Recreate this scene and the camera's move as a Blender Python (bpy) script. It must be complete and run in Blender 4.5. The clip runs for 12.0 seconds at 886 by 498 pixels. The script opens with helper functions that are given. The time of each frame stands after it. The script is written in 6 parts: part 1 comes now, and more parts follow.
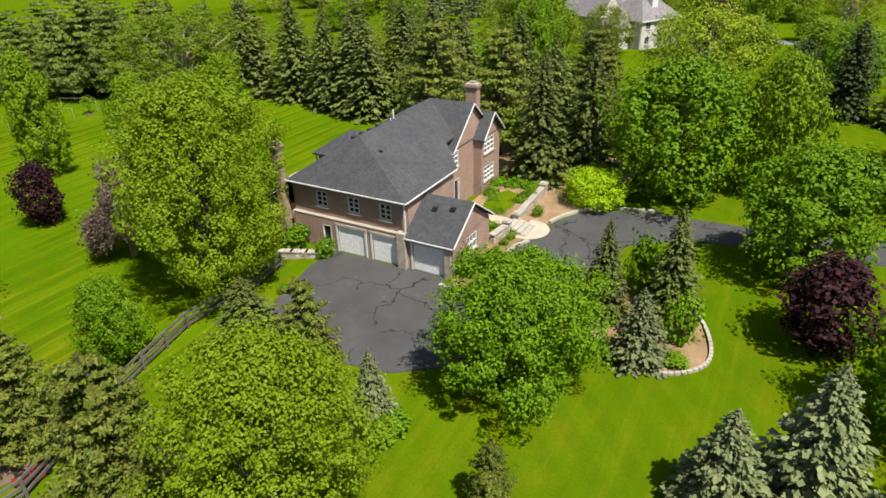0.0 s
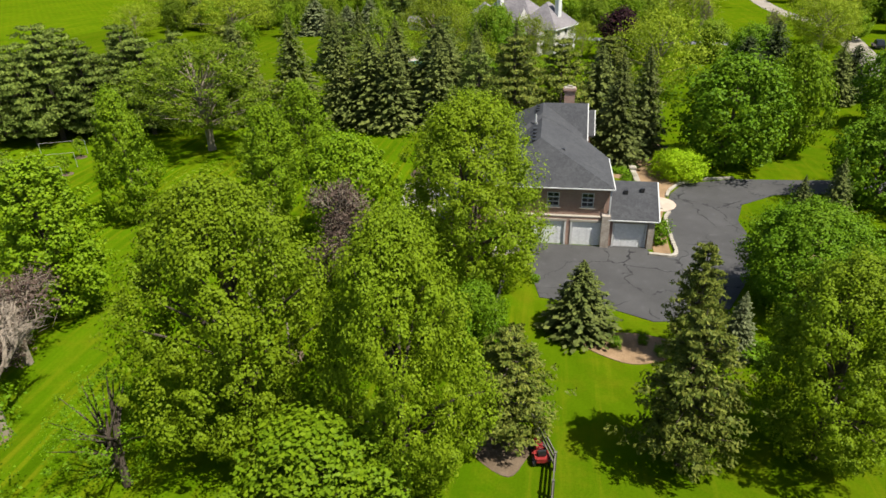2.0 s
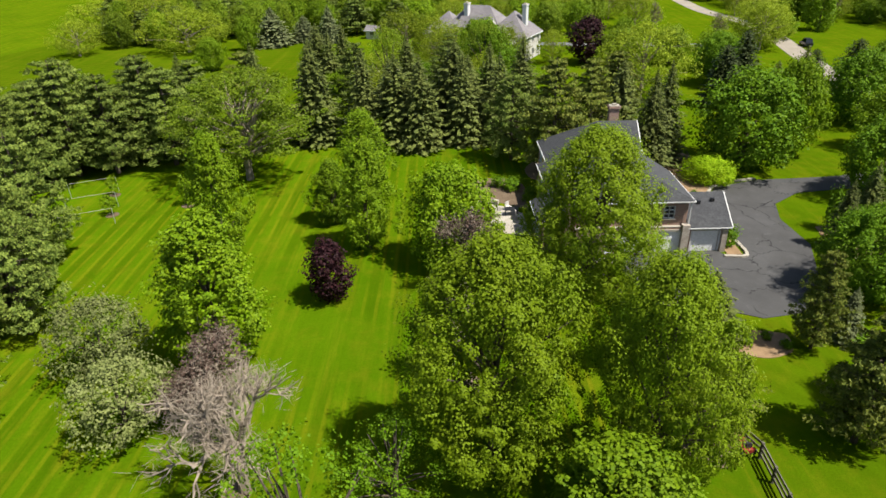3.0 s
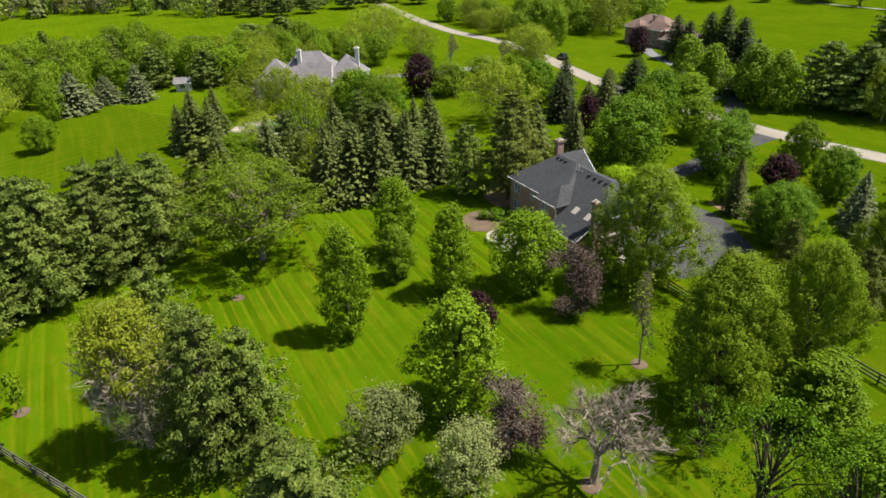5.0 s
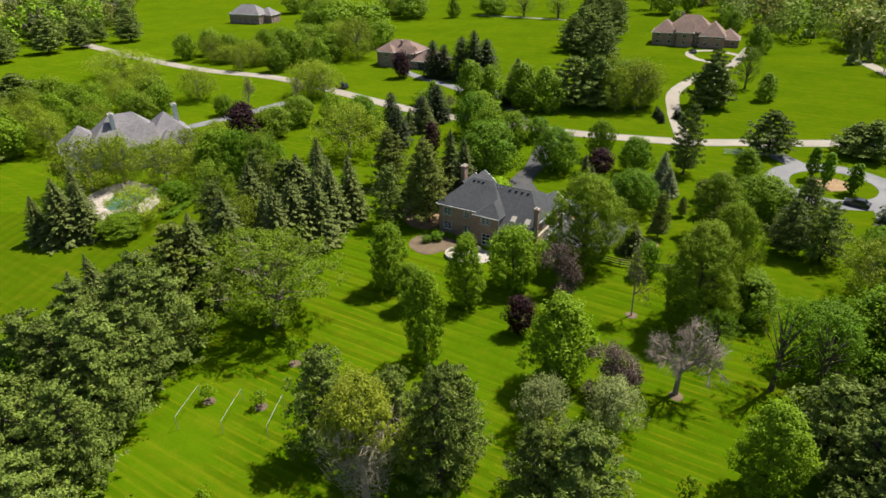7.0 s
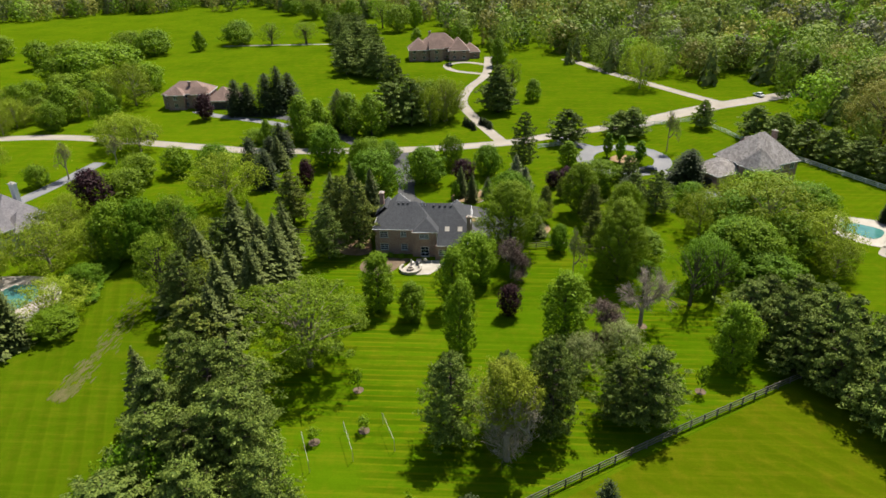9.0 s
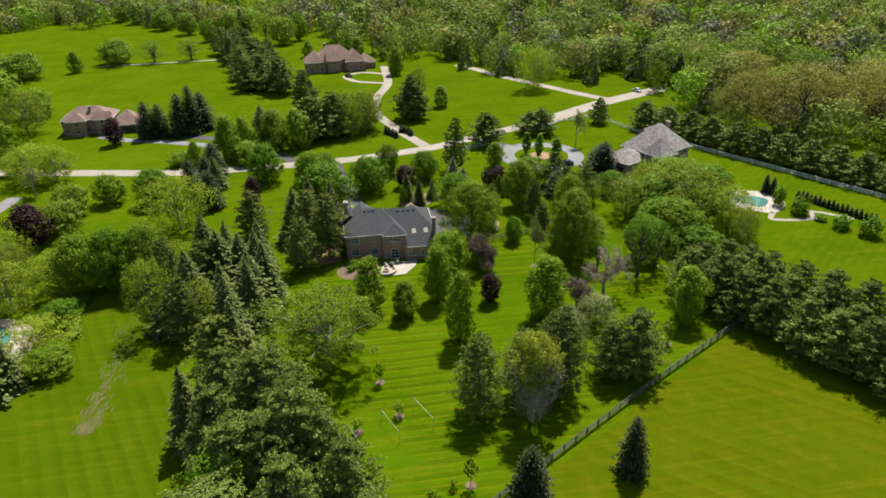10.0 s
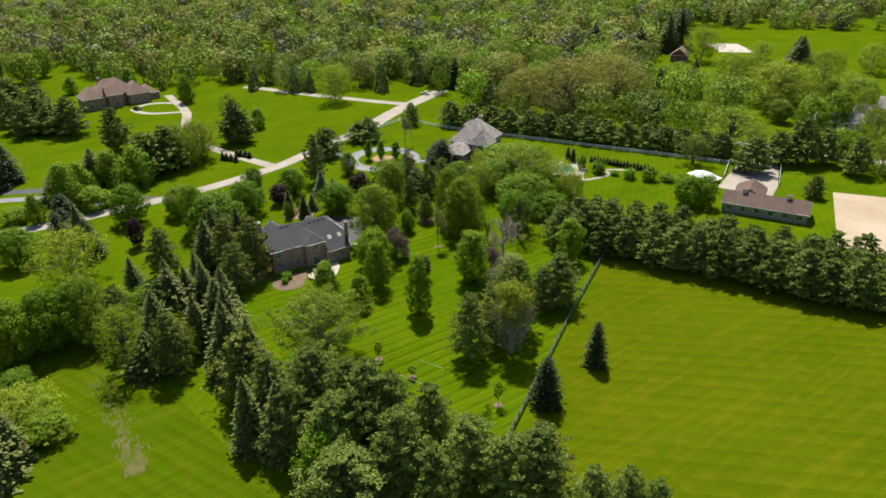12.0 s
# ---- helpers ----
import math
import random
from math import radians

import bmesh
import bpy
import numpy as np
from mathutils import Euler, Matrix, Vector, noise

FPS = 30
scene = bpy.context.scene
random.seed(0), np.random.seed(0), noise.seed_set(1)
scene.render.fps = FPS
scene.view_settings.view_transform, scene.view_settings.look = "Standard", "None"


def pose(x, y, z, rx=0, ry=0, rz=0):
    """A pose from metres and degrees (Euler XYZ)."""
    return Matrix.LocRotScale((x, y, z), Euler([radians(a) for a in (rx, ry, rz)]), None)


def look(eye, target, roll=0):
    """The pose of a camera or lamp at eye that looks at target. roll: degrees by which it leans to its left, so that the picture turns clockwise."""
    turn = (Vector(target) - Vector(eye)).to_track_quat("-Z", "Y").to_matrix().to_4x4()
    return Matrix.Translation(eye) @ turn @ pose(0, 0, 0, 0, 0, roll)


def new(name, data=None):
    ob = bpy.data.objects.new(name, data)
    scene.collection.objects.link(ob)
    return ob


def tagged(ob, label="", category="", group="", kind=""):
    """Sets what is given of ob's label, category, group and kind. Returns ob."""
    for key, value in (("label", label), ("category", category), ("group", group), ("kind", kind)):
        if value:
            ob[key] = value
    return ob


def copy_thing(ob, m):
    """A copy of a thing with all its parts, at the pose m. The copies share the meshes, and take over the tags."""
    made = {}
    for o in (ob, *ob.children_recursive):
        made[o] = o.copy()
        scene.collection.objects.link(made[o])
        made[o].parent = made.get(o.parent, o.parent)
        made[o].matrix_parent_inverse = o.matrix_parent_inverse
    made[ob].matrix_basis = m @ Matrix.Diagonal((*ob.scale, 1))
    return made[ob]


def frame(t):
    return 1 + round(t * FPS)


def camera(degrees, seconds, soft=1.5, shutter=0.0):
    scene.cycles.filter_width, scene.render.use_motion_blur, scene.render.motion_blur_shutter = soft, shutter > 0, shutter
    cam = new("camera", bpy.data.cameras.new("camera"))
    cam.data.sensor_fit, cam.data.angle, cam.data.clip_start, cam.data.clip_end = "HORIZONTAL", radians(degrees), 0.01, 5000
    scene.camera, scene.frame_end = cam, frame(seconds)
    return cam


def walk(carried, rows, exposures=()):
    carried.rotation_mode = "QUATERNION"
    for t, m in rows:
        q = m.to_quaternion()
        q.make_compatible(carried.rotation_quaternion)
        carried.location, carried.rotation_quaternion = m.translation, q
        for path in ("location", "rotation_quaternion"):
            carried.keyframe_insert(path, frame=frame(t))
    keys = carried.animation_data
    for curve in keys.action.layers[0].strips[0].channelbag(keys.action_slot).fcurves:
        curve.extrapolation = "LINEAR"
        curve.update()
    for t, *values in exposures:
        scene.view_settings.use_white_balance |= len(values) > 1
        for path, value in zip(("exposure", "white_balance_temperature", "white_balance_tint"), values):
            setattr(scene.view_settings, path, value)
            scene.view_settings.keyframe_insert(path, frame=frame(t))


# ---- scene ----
# ---- camera ----
cam = camera(68.98, 12.0, soft=1.6)
PATH = [
    (0, (23.396, -35.587, 23.832), (5.765, -4.802, 5.354), -1.70),
    (0.5, (17.408, -40.454, 23.343), (2.819, -7.939, 5.179), -1.51),
    (1, (10.315, -44.881, 22.810), (-1.453, -11.010, 5.082), -1.24),
    (1.5, (2.750, -48.593, 23.599), (-6.282, -13.907, 5.842), -1.34),
    (2, (-5.885, -51.978, 25.686), (-11.880, -16.799, 7.618), -1.40),
    (2.5, (-14.630, -54.133, 27.947), (-17.883, -18.762, 9.554), -1.26),
    (3, (-23.282, -55.489, 29.992), (-23.599, -20.034, 11.477), -1.56),
    (3.5, (-32.346, -57.470, 32.217), (-28.940, -22.131, 13.790), -1.81),
    (5.5, (-72.921, -52.252, 43.128), (-52.271, -23.550, 24.424), -1.27),
    (6, (-82.446, -47.749, 45.403), (-58.209, -21.978, 26.736), -1.06),
    (6.5, (-91.574, -42.658, 48.124), (-64.223, -20.207, 29.472), -1.05),
    (8.5, (-119.241, -12.315, 56.956), (-84.232, -6.037, 38.654), -1.11),
    (9, (-124.758, -3.473, 59.205), (-89.275, -0.730, 40.945), -1.18),
    (9.5, (-129.609, 5.893, 61.155), (-93.980, 5.137, 42.988), -1.18),
    (10, (-133.742, 15.482, 63.256), (-98.441, 10.517, 45.112), -1.20),
    (10.5, (-136.634, 25.486, 65.086), (-102.116, 16.540, 46.962), -1.26),
    (11, (-138.470, 35.489, 66.573), (-105.139, 22.752, 48.495), -1.16),
    (11.5, (-139.832, 45.474, 67.742), (-108.024, 29.157, 49.797), -1.24),
    (12, (-140.679, 55.792, 69.893), (-110.596, 36.492, 51.934), -1.48),
]
walk(cam, [(t, look(eye, target, roll)) for t, eye, target, roll in PATH], [(0.0, 0.66), (5.0, 0.70), (12.0, 0.77)])

# ---- world, sun ----
SUN_AZ, SUN_EL = radians(-26), radians(60)
world = bpy.data.worlds.new("sky")
scene.world = world
world.use_nodes = True
wn = world.node_tree
wn.nodes.clear()
sky = wn.nodes.new("ShaderNodeTexSky")
sky.sky_type, sky.sun_disc = "NISHITA", False
sky.sun_elevation, sky.sun_rotation = SUN_EL, math.pi / 2 - SUN_AZ
sky.air_density, sky.dust_density = 1.0, 1.5
bg = wn.nodes.new("ShaderNodeBackground")
bg.inputs["Strength"].default_value = 0.074
wo = wn.nodes.new("ShaderNodeOutputWorld")
wn.links.new(sky.outputs[0], bg.inputs[0])
wn.links.new(bg.outputs[0], wo.inputs[0])
sun = new("sun", bpy.data.lights.new("sun", "SUN"))
sun.data.energy, sun.data.angle, sun.data.color = 4.95, radians(0.6), (1.0, 0.95, 0.86)
sun_way = Vector((math.cos(SUN_EL) * math.cos(SUN_AZ), math.cos(SUN_EL) * math.sin(SUN_AZ), math.sin(SUN_EL)))
sun.matrix_world = look(sun_way * 300, (0, 0, 0))


# ---- materials ----
def nodes_of(name, rough=0.85, spec=0.25, metal=0.0):
    m = bpy.data.materials.new(name)
    m.use_nodes = True
    t = m.node_tree
    p = t.nodes["Principled BSDF"]
    p.inputs["Roughness"].default_value = rough
    p.inputs["Specular IOR Level"].default_value = spec
    p.inputs["Metallic"].default_value = metal
    return m, t, p


def where(t):
    return t.nodes.new("ShaderNodeNewGeometry").outputs["Position"]


def noise_of(t, scale, detail=4.0, rough=0.6, at=None, stretch=None):
    n = t.nodes.new("ShaderNodeTexNoise")
    n.inputs["Scale"].default_value, n.inputs["Detail"].default_value, n.inputs["Roughness"].default_value = scale, detail, rough
    src = at or where(t)
    if stretch:
        mp = t.nodes.new("ShaderNodeMapping")
        mp.inputs["Rotation"].default_value = (0, 0, stretch[0])
        mp.inputs["Scale"].default_value = (stretch[1], stretch[2], 1)
        t.links.new(src, mp.inputs[0])
        src = mp.outputs[0]
    t.links.new(src, n.inputs["Vector"])
    return n.outputs["Fac"]


def ramp(t, fac, stops):
    r = t.nodes.new("ShaderNodeValToRGB")
    els = r.color_ramp.elements
    while len(els) < len(stops):
        els.new(0.5)
    for e, (pos, c) in zip(els, stops):
        e.position, e.color = pos, (*c, 1) if len(c) == 3 else c
    t.links.new(fac, r.inputs[0])
    return r.outputs[0]


def mixed(t, fac, a, b, how="MIX"):
    n = t.nodes.new("ShaderNodeMix")
    n.data_type, n.blend_type = "RGBA", how
    for src, slot in ((fac, 0), (a, 6), (b, 7)):
        if isinstance(src, (int, float)):
            n.inputs[slot].default_value = src
        elif isinstance(src, tuple):
            n.inputs[slot].default_value = (*src, 1)
        else:
            t.links.new(src, n.inputs[slot])
    return n.outputs[2]


def bump(t, p, height, strength, dist):
    b = t.nodes.new("ShaderNodeBump")
    b.inputs["Strength"].default_value, b.inputs["Distance"].default_value = strength, dist
    t.links.new(height, b.inputs["Height"])
    t.links.new(b.outputs[0], p.inputs["Normal"])


def plain(name, c1, c2, big=0.4, fine=8.0, rough=0.85, spec=0.25, relief=0.3, depth=0.02, metal=0.0):
    """A surface of two colours mixed at a large and a fine scale."""
    m, t, p = nodes_of(name, rough, spec, metal)
    a = noise_of(t, big)
    f = noise_of(t, fine, 6.0, 0.7)
    c = mixed(t, ramp(t, a, [(0.3, (0, 0, 0)), (0.7, (1, 1, 1))]), c1, c2)
    g = mixed(t, 0.55, c, ramp(t, f, [(0.25, (0.45, 0.45, 0.45)), (0.75, (1, 1, 1))]), "MULTIPLY")
    t.links.new(g, p.inputs["Base Color"])
    bump(t, p, f, relief, depth)
    return m


def grass_mat(name, lo, hi, turn=0.0, width=0.0, amount=0.42, dry=(0.152, 0.158, 0.006), dryness=0.55, lines=0.3):
    """Mown grass: mottled, with mower stripes, pale clipping lines and worn tracks along them."""
    m, t, p = nodes_of(name, 1.0, 0.0)
    p.inputs["Diffuse Roughness"].default_value = 0.35
    a = noise_of(t, 0.05, 6.0, 0.65)
    b = noise_of(t, 0.35, 6.0, 0.7)
    f = noise_of(t, 7.0, 4.0, 0.8)
    c = mixed(t, ramp(t, a, [(0.35, (0, 0, 0)), (0.65, (1, 1, 1))]), lo, hi)
    c = mixed(t, ramp(t, b, [(0.48, (0, 0, 0)), (0.75, (dryness, dryness, dryness))]), c, dry)
    if width:
        wob = noise_of(t, 0.25, 3.0)
        patch = ramp(t, noise_of(t, 0.04, 4.0), [(0.36, (0.05, 0.05, 0.05)), (0.54, (1, 1, 1))])

        def wave(metres, shift):
            w = t.nodes.new("ShaderNodeTexWave")
            w.inputs["Scale"].default_value = 0.31415 / metres
            w.inputs["Distortion"].default_value, w.inputs["Detail"].default_value = 1.2, 3.0
            w.inputs["Detail Scale"].default_value = 0.25
            w.inputs["Phase Offset"].default_value = shift
            mp = t.nodes.new("ShaderNodeMapping")
            mp.inputs["Rotation"].default_value = (0, 0, -turn)
            t.links.new(where(t), mp.inputs[0])
            t.links.new(mp.outputs[0], w.inputs["Vector"])
            return w.outputs["Fac"]

        band = ramp(t, wave(width, 0.0), [(0.3, (1 - amount, 1 - amount, 1 - amount)), (0.7, (1, 1, 1))])
        c = mixed(t, patch, c, mixed(t, 1.0, c, band, "MULTIPLY"))
        rows = mixed(t, 1.0, ramp(t, wave(width / 2, 1.1), [(0.70, (0, 0, 0)), (0.95, (lines, lines, lines))]), patch, "MULTIPLY")
        rows = mixed(t, 1.0, rows, ramp(t, wob, [(0.35, (0, 0, 0)), (0.55, (1, 1, 1))]), "MULTIPLY")
        c = mixed(t, rows, c, (dry[0] * 1.15, dry[1] * 1.2, dry[2]))
        streak = noise_of(t, 0.8, 5.0, 0.75, stretch=(-turn, 1.0, 0.05))
        c = mixed(t, ramp(t, streak, [(0.52, (0, 0, 0)), (0.74, (0.55, 0.55, 0.55))]), c, dry)
        c = mixed(t, 0.5, c, ramp(t, streak, [(0.3, (0.74, 0.80, 0.6)), (0.6, (1.05, 1.05, 1.0))]), "MULTIPLY")
    c = mixed(t, 0.6, c, ramp(t, f, [(0.25, (0.5, 0.55, 0.45)), (0.7, (1, 1, 1))]), "MULTIPLY")
    t.links.new(c, p.inputs["Base Color"])
    bump(t, p, f, 0.6, 0.05)
    return m


def leaf_mat(name, lo, hi, through_light=0.3, vary=0.25, stand=False):
    """Foliage: each leaf and each tree a little different, with light coming through."""
    m, t, p = nodes_of(name, 0.6, 0.12)
    g = t.nodes.new("ShaderNodeNewGeometry")
    o = t.nodes.new("ShaderNodeObjectInfo")
    c = mixed(t, g.outputs["Random Per Island"], lo, hi)
    hs = t.nodes.new("ShaderNodeHueSaturation")
    mr = t.nodes.new("ShaderNodeMapRange")
    mr.inputs["To Min"].default_value, mr.inputs["To Max"].default_value = 1 - vary, 1 + vary
    if stand:  # many trees in one mesh: they differ from crown to crown
        tone = t.nodes.new("ShaderNodeAttribute")
        tone.attribute_name = "tree"
        t.links.new(tone.outputs["Fac"], mr.inputs["Value"])
    else:
        t.links.new(o.outputs["Random"], mr.inputs["Value"])
    mh = t.nodes.new("ShaderNodeMapRange")
    mh.inputs["To Min"].default_value, mh.inputs["To Max"].default_value = 0.485, 0.51
    n = noise_of(t, 0.35, 2.0)
    t.links.new(n, mh.inputs["Value"])
    t.links.new(mr.outputs[0], hs.inputs["Value"])
    t.links.new(mh.outputs[0], hs.inputs["Hue"])
    t.links.new(c, hs.inputs["Color"])
    t.links.new(hs.outputs[0], p.inputs["Base Color"])
    tr = t.nodes.new("ShaderNodeBsdfTranslucent")
    t.links.new(hs.outputs[0], tr.inputs["Color"])
    mx = t.nodes.new("ShaderNodeMixShader")
    mx.inputs[0].default_value = through_light
    t.links.new(p.outputs[0], mx.inputs[1])
    t.links.new(tr.outputs[0], mx.inputs[2])
    t.links.new(mx.outputs[0], t.nodes["Material Output"].inputs[0])
    return m


def brick_mat(name, c1, c2, mortar):
    m, t, p = nodes_of(name, 0.9, 0.15)
    g = t.nodes.new("ShaderNodeNewGeometry")
    # courses run along the wall: the longer of x and y as the first axis
    sp = t.nodes.new("ShaderNodeSeparateXYZ")
    t.links.new(g.outputs["Position"], sp.inputs[0])
    ad = t.nodes.new("ShaderNodeMath")
    t.links.new(sp.outputs[0], ad.inputs[0])
    t.links.new(sp.outputs[1], ad.inputs[1])
    cb = t.nodes.new("ShaderNodeCombineXYZ")
    t.links.new(ad.outputs[0], cb.inputs[0])
    t.links.new(sp.outputs[2], cb.inputs[1])
    b = t.nodes.new("ShaderNodeTexBrick")
    b.inputs["Scale"].default_value = 1.0
    b.inputs["Brick Width"].default_value, b.inputs["Row Height"].default_value = 0.215, 0.075
    b.inputs["Mortar Size"].default_value = 0.008
    b.inputs["Color1"].default_value, b.inputs["Color2"].default_value, b.inputs["Mortar"].default_value = (*c1, 1), (*c2, 1), (*mortar, 1)
    t.links.new(cb.outputs[0], b.inputs["Vector"])
    n = noise_of(t, 0.7, 5.0)
    f = noise_of(t, 5.0, 4.0, 0.7)
    c = mixed(t, 0.6, b.outputs["Color"], ramp(t, n, [(0.3, (0.6, 0.58, 0.56)), (0.7, (1.1, 1.05, 1.0))]), "MULTIPLY")
    c = mixed(t, 0.4, c, ramp(t, f, [(0.3, (0.6, 0.6, 0.6)), (0.7, (1, 1, 1))]), "MULTIPLY")
    t.links.new(c, p.inputs["Base Color"])
    bump(t, p, b.outputs["Fac"], -0.4, 0.01)
    return m


def shingle_mat(name, c1, c2, size=0.3):
    m, t, p = nodes_of(name, 0.9, 0.2)
    v = t.nodes.new("ShaderNodeTexVoronoi")
    v.inputs["Scale"].default_value = 1 / size
    t.links.new(where(t), v.inputs["Vector"])
    n = noise_of(t, 0.35, 5.0, 0.6)
    f = noise_of(t, 6.0, 5.0, 0.9)
    sp = t.nodes.new("ShaderNodeSeparateColor")
    t.links.new(v.outputs["Color"], sp.inputs[0])
    c = mixed(t, sp.outputs[0], c1, c2)
    c = mixed(t, 0.5, c, ramp(t, n, [(0.3, (0.65, 0.65, 0.68)), (0.7, (1.1, 1.1, 1.08))]), "MULTIPLY")
    c = mixed(t, 0.5, c, ramp(t, f, [(0.35, (0.35, 0.35, 0.35)), (0.65, (1.3, 1.3, 1.3))]), "MULTIPLY")
    t.links.new(c, p.inputs["Base Color"])
    sx = t.nodes.new("ShaderNodeSeparateXYZ")
    t.links.new(where(t), sx.inputs[0])
    w = t.nodes.new("ShaderNodeMath")
    w.operation = "FRACT"
    k = t.nodes.new("ShaderNodeMath")
    k.operation = "MULTIPLY"
    k.inputs[1].default_value = 10.0
    t.links.new(sx.outputs[2], k.inputs[0])
    t.links.new(k.outputs[0], w.inputs[0])
    bump(t, p, w.outputs[0], 0.5, 0.03)
    return m


def asphalt_mat(name, c1, c2, crack=(0.012, 0.012, 0.013), cracks=True):
    m, t, p = nodes_of(name, 0.85, 0.3)
    n = noise_of(t, 0.22, 6.0, 0.65)
    f = noise_of(t, 30.0, 3.0, 0.8)
    c = mixed(t, ramp(t, n, [(0.3, (0, 0, 0)), (0.7, (1, 1, 1))]), c1, c2)
    c = mixed(t, 0.4, c, ramp(t, f, [(0.3, (0.6, 0.6, 0.6)), (0.7, (1.1, 1.1, 1.1))]), "MULTIPLY")
    st = noise_of(t, 0.9, 6.0, 0.7)
    c = mixed(t, ramp(t, st, [(0.6, (0, 0, 0)), (0.72, (0.35, 0.35, 0.35))]), c, (0.14, 0.14, 0.14))
    if cracks:
        wob = t.nodes.new("ShaderNodeTexNoise")
        wob.inputs["Scale"].default_value, wob.inputs["Detail"].default_value = 0.8, 5.0
        t.links.new(where(t), wob.inputs["Vector"])
        warp = mixed(t, 0.45, where(t), wob.outputs["Color"], "ADD")
        wide = t.nodes.new("ShaderNodeVectorMath")
        wide.operation = "MULTIPLY_ADD"
        t.links.new(wob.outputs["Color"], wide.inputs[0])
        wide.inputs[1].default_value = (2.5, 2.5, 0)
        t.links.new(where(t), wide.inputs[2])
        v = t.nodes.new("ShaderNodeTexVoronoi")
        v.feature = "DISTANCE_TO_EDGE"
        v.inputs["Scale"].default_value = 0.24
        t.links.new(wide.outputs[0], v.inputs["Vector"])
        gate = noise_of(t, 0.18, 2.0)
        line = ramp(t, v.outputs["Distance"], [(0.006, (1, 1, 1)), (0.016, (0, 0, 0))])
        line = mixed(t, 1.0, line, ramp(t, gate, [(0.45, (0, 0, 0)), (0.55, (1, 1, 1))]), "MULTIPLY")
        c = mixed(t, line, c, crack)
    t.links.new(c, p.inputs["Base Color"])
    bump(t, p, f, 0.3, 0.01)
    return m


GRASS = grass_mat("grass", (0.0680, 0.128, 0.0020), (0.0980, 0.158, 0.0025), radians(40), 1.9, 0.07, dryness=0.65, lines=0.0)
LAWN = grass_mat("mown_lawn", (0.0640, 0.130, 0.0016), (0.0900, 0.162, 0.0024), 0.0, 2.3, 0.2, lines=0.5)
FIELD = grass_mat("mown_field", (0.0760, 0.114, 0.0016), (0.0970, 0.132, 0.0024), radians(138), 3.0, 0.10, (0.145, 0.136, 0.006), 0.8, lines=0.16)
NORTH_LAWN = grass_mat("north_lawn", (0.0600, 0.108, 0.0016), (0.0790, 0.128, 0.0024), radians(115), 2.4, 0.12, (0.125, 0.132, 0.006), lines=0.1)
MAPLE = leaf_mat("maple_leaves", (0.132, 0.205, 0.005), (0.188, 0.272, 0.008), 0.3, 0.06)
DEEP = leaf_mat("deep_green_leaves", (0.080, 0.172, 0.004), (0.142, 0.258, 0.006), 0.24, 0.15)
LINDEN = leaf_mat("linden_leaves", (0.104, 0.190, 0.004), (0.180, 0.280, 0.007), 0.24, 0.14)
WILLOW = leaf_mat("willow_leaves", (0.150, 0.215, 0.010), (0.270, 0.335, 0.020), 0.35)
AIRY = leaf_mat("airy_leaves", (0.108, 0.182, 0.008), (0.198, 0.278, 0.014), 0.32)
CRAB = leaf_mat("crabapple_leaves", (0.165, 0.205, 0.055), (0.260, 0.290, 0.100), 0.3)
YELLOW = leaf_mat("yellow_green_leaves", (0.190, 0.235, 0.012), (0.280, 0.325, 0.028), 0.35, 0.05)
PLUM = leaf_mat("plum_leaves", (0.016, 0.006, 0.008), (0.052, 0.017, 0.020), 0.2)
PLUM_THIN = leaf_mat("reddish_brown_leaves", (0.075, 0.050, 0.038), (0.150, 0.105, 0.080), 0.2)
NEEDLE = leaf_mat("spruce_needles", (0.066, 0.090, 0.020), (0.165, 0.196, 0.046), 0.15)
BLUE = leaf_mat("blue_spruce_needles", (0.082, 0.106, 0.042), (0.195, 0.218, 0.095), 0.12)
DARK = leaf_mat("arborvitae_needles", (0.020, 0.032, 0.009), (0.058, 0.078, 0.022), 0.08, 0.15)
PINE = leaf_mat("pine_needles", (0.074, 0.118, 0.018), (0.198, 0.252, 0.044), 0.18)
PALE_PINE = leaf_mat("pale_pine_needles", (0.083, 0.121, 0.017), (0.198, 0.219, 0.035), 0.2)
DOME = leaf_mat("clipped_shrub_leaves", (0.260, 0.430, 0.006), (0.380, 0.560, 0.012), 0.35, 0.03)
OLIVE_LEAF = leaf_mat("young_oak_leaves", (0.185, 0.190, 0.025), (0.300, 0.285, 0.050), 0.35)
OLIVE = leaf_mat("oak_leaves", (0.185, 0.195, 0.034), (0.280, 0.275, 0.060), 0.3, 0.4, True)
# the far woods' air haze is mixed into this green as extra blue
HAZE_GREEN = leaf_mat("hazy_wood_leaves", (0.125, 0.180, 0.026), (0.205, 0.268, 0.042), 0.3, 0.42, True)
WOOD_FRESH = leaf_mat("fresh_wood_leaves", (0.120, 0.225, 0.010), (0.205, 0.320, 0.016), 0.3, 0.35, True)
GREY_TWIG = leaf_mat("bare_wood_twigs", (0.130, 0.137, 0.072), (0.163, 0.163, 0.091), 0.15, 0.2, True)
BARK = plain("bark", (0.085, 0.065, 0.048), (0.14, 0.115, 0.09), 1.2, 14.0, 0.95, 0.1, 0.6, 0.03)
TWIG_BARK = plain("grey_twigs", (0.30, 0.25, 0.18), (0.42, 0.36, 0.27), 1.5, 12.0, 0.95, 0.1)
BARE_BARK = plain("pale_bark", (0.27, 0.22, 0.165), (0.38, 0.32, 0.25), 1.5, 12.0, 0.95, 0.1)
BRICK = brick_mat("brick", (0.40, 0.25, 0.19), (0.31, 0.19, 0.15), (0.42, 0.36, 0.31))
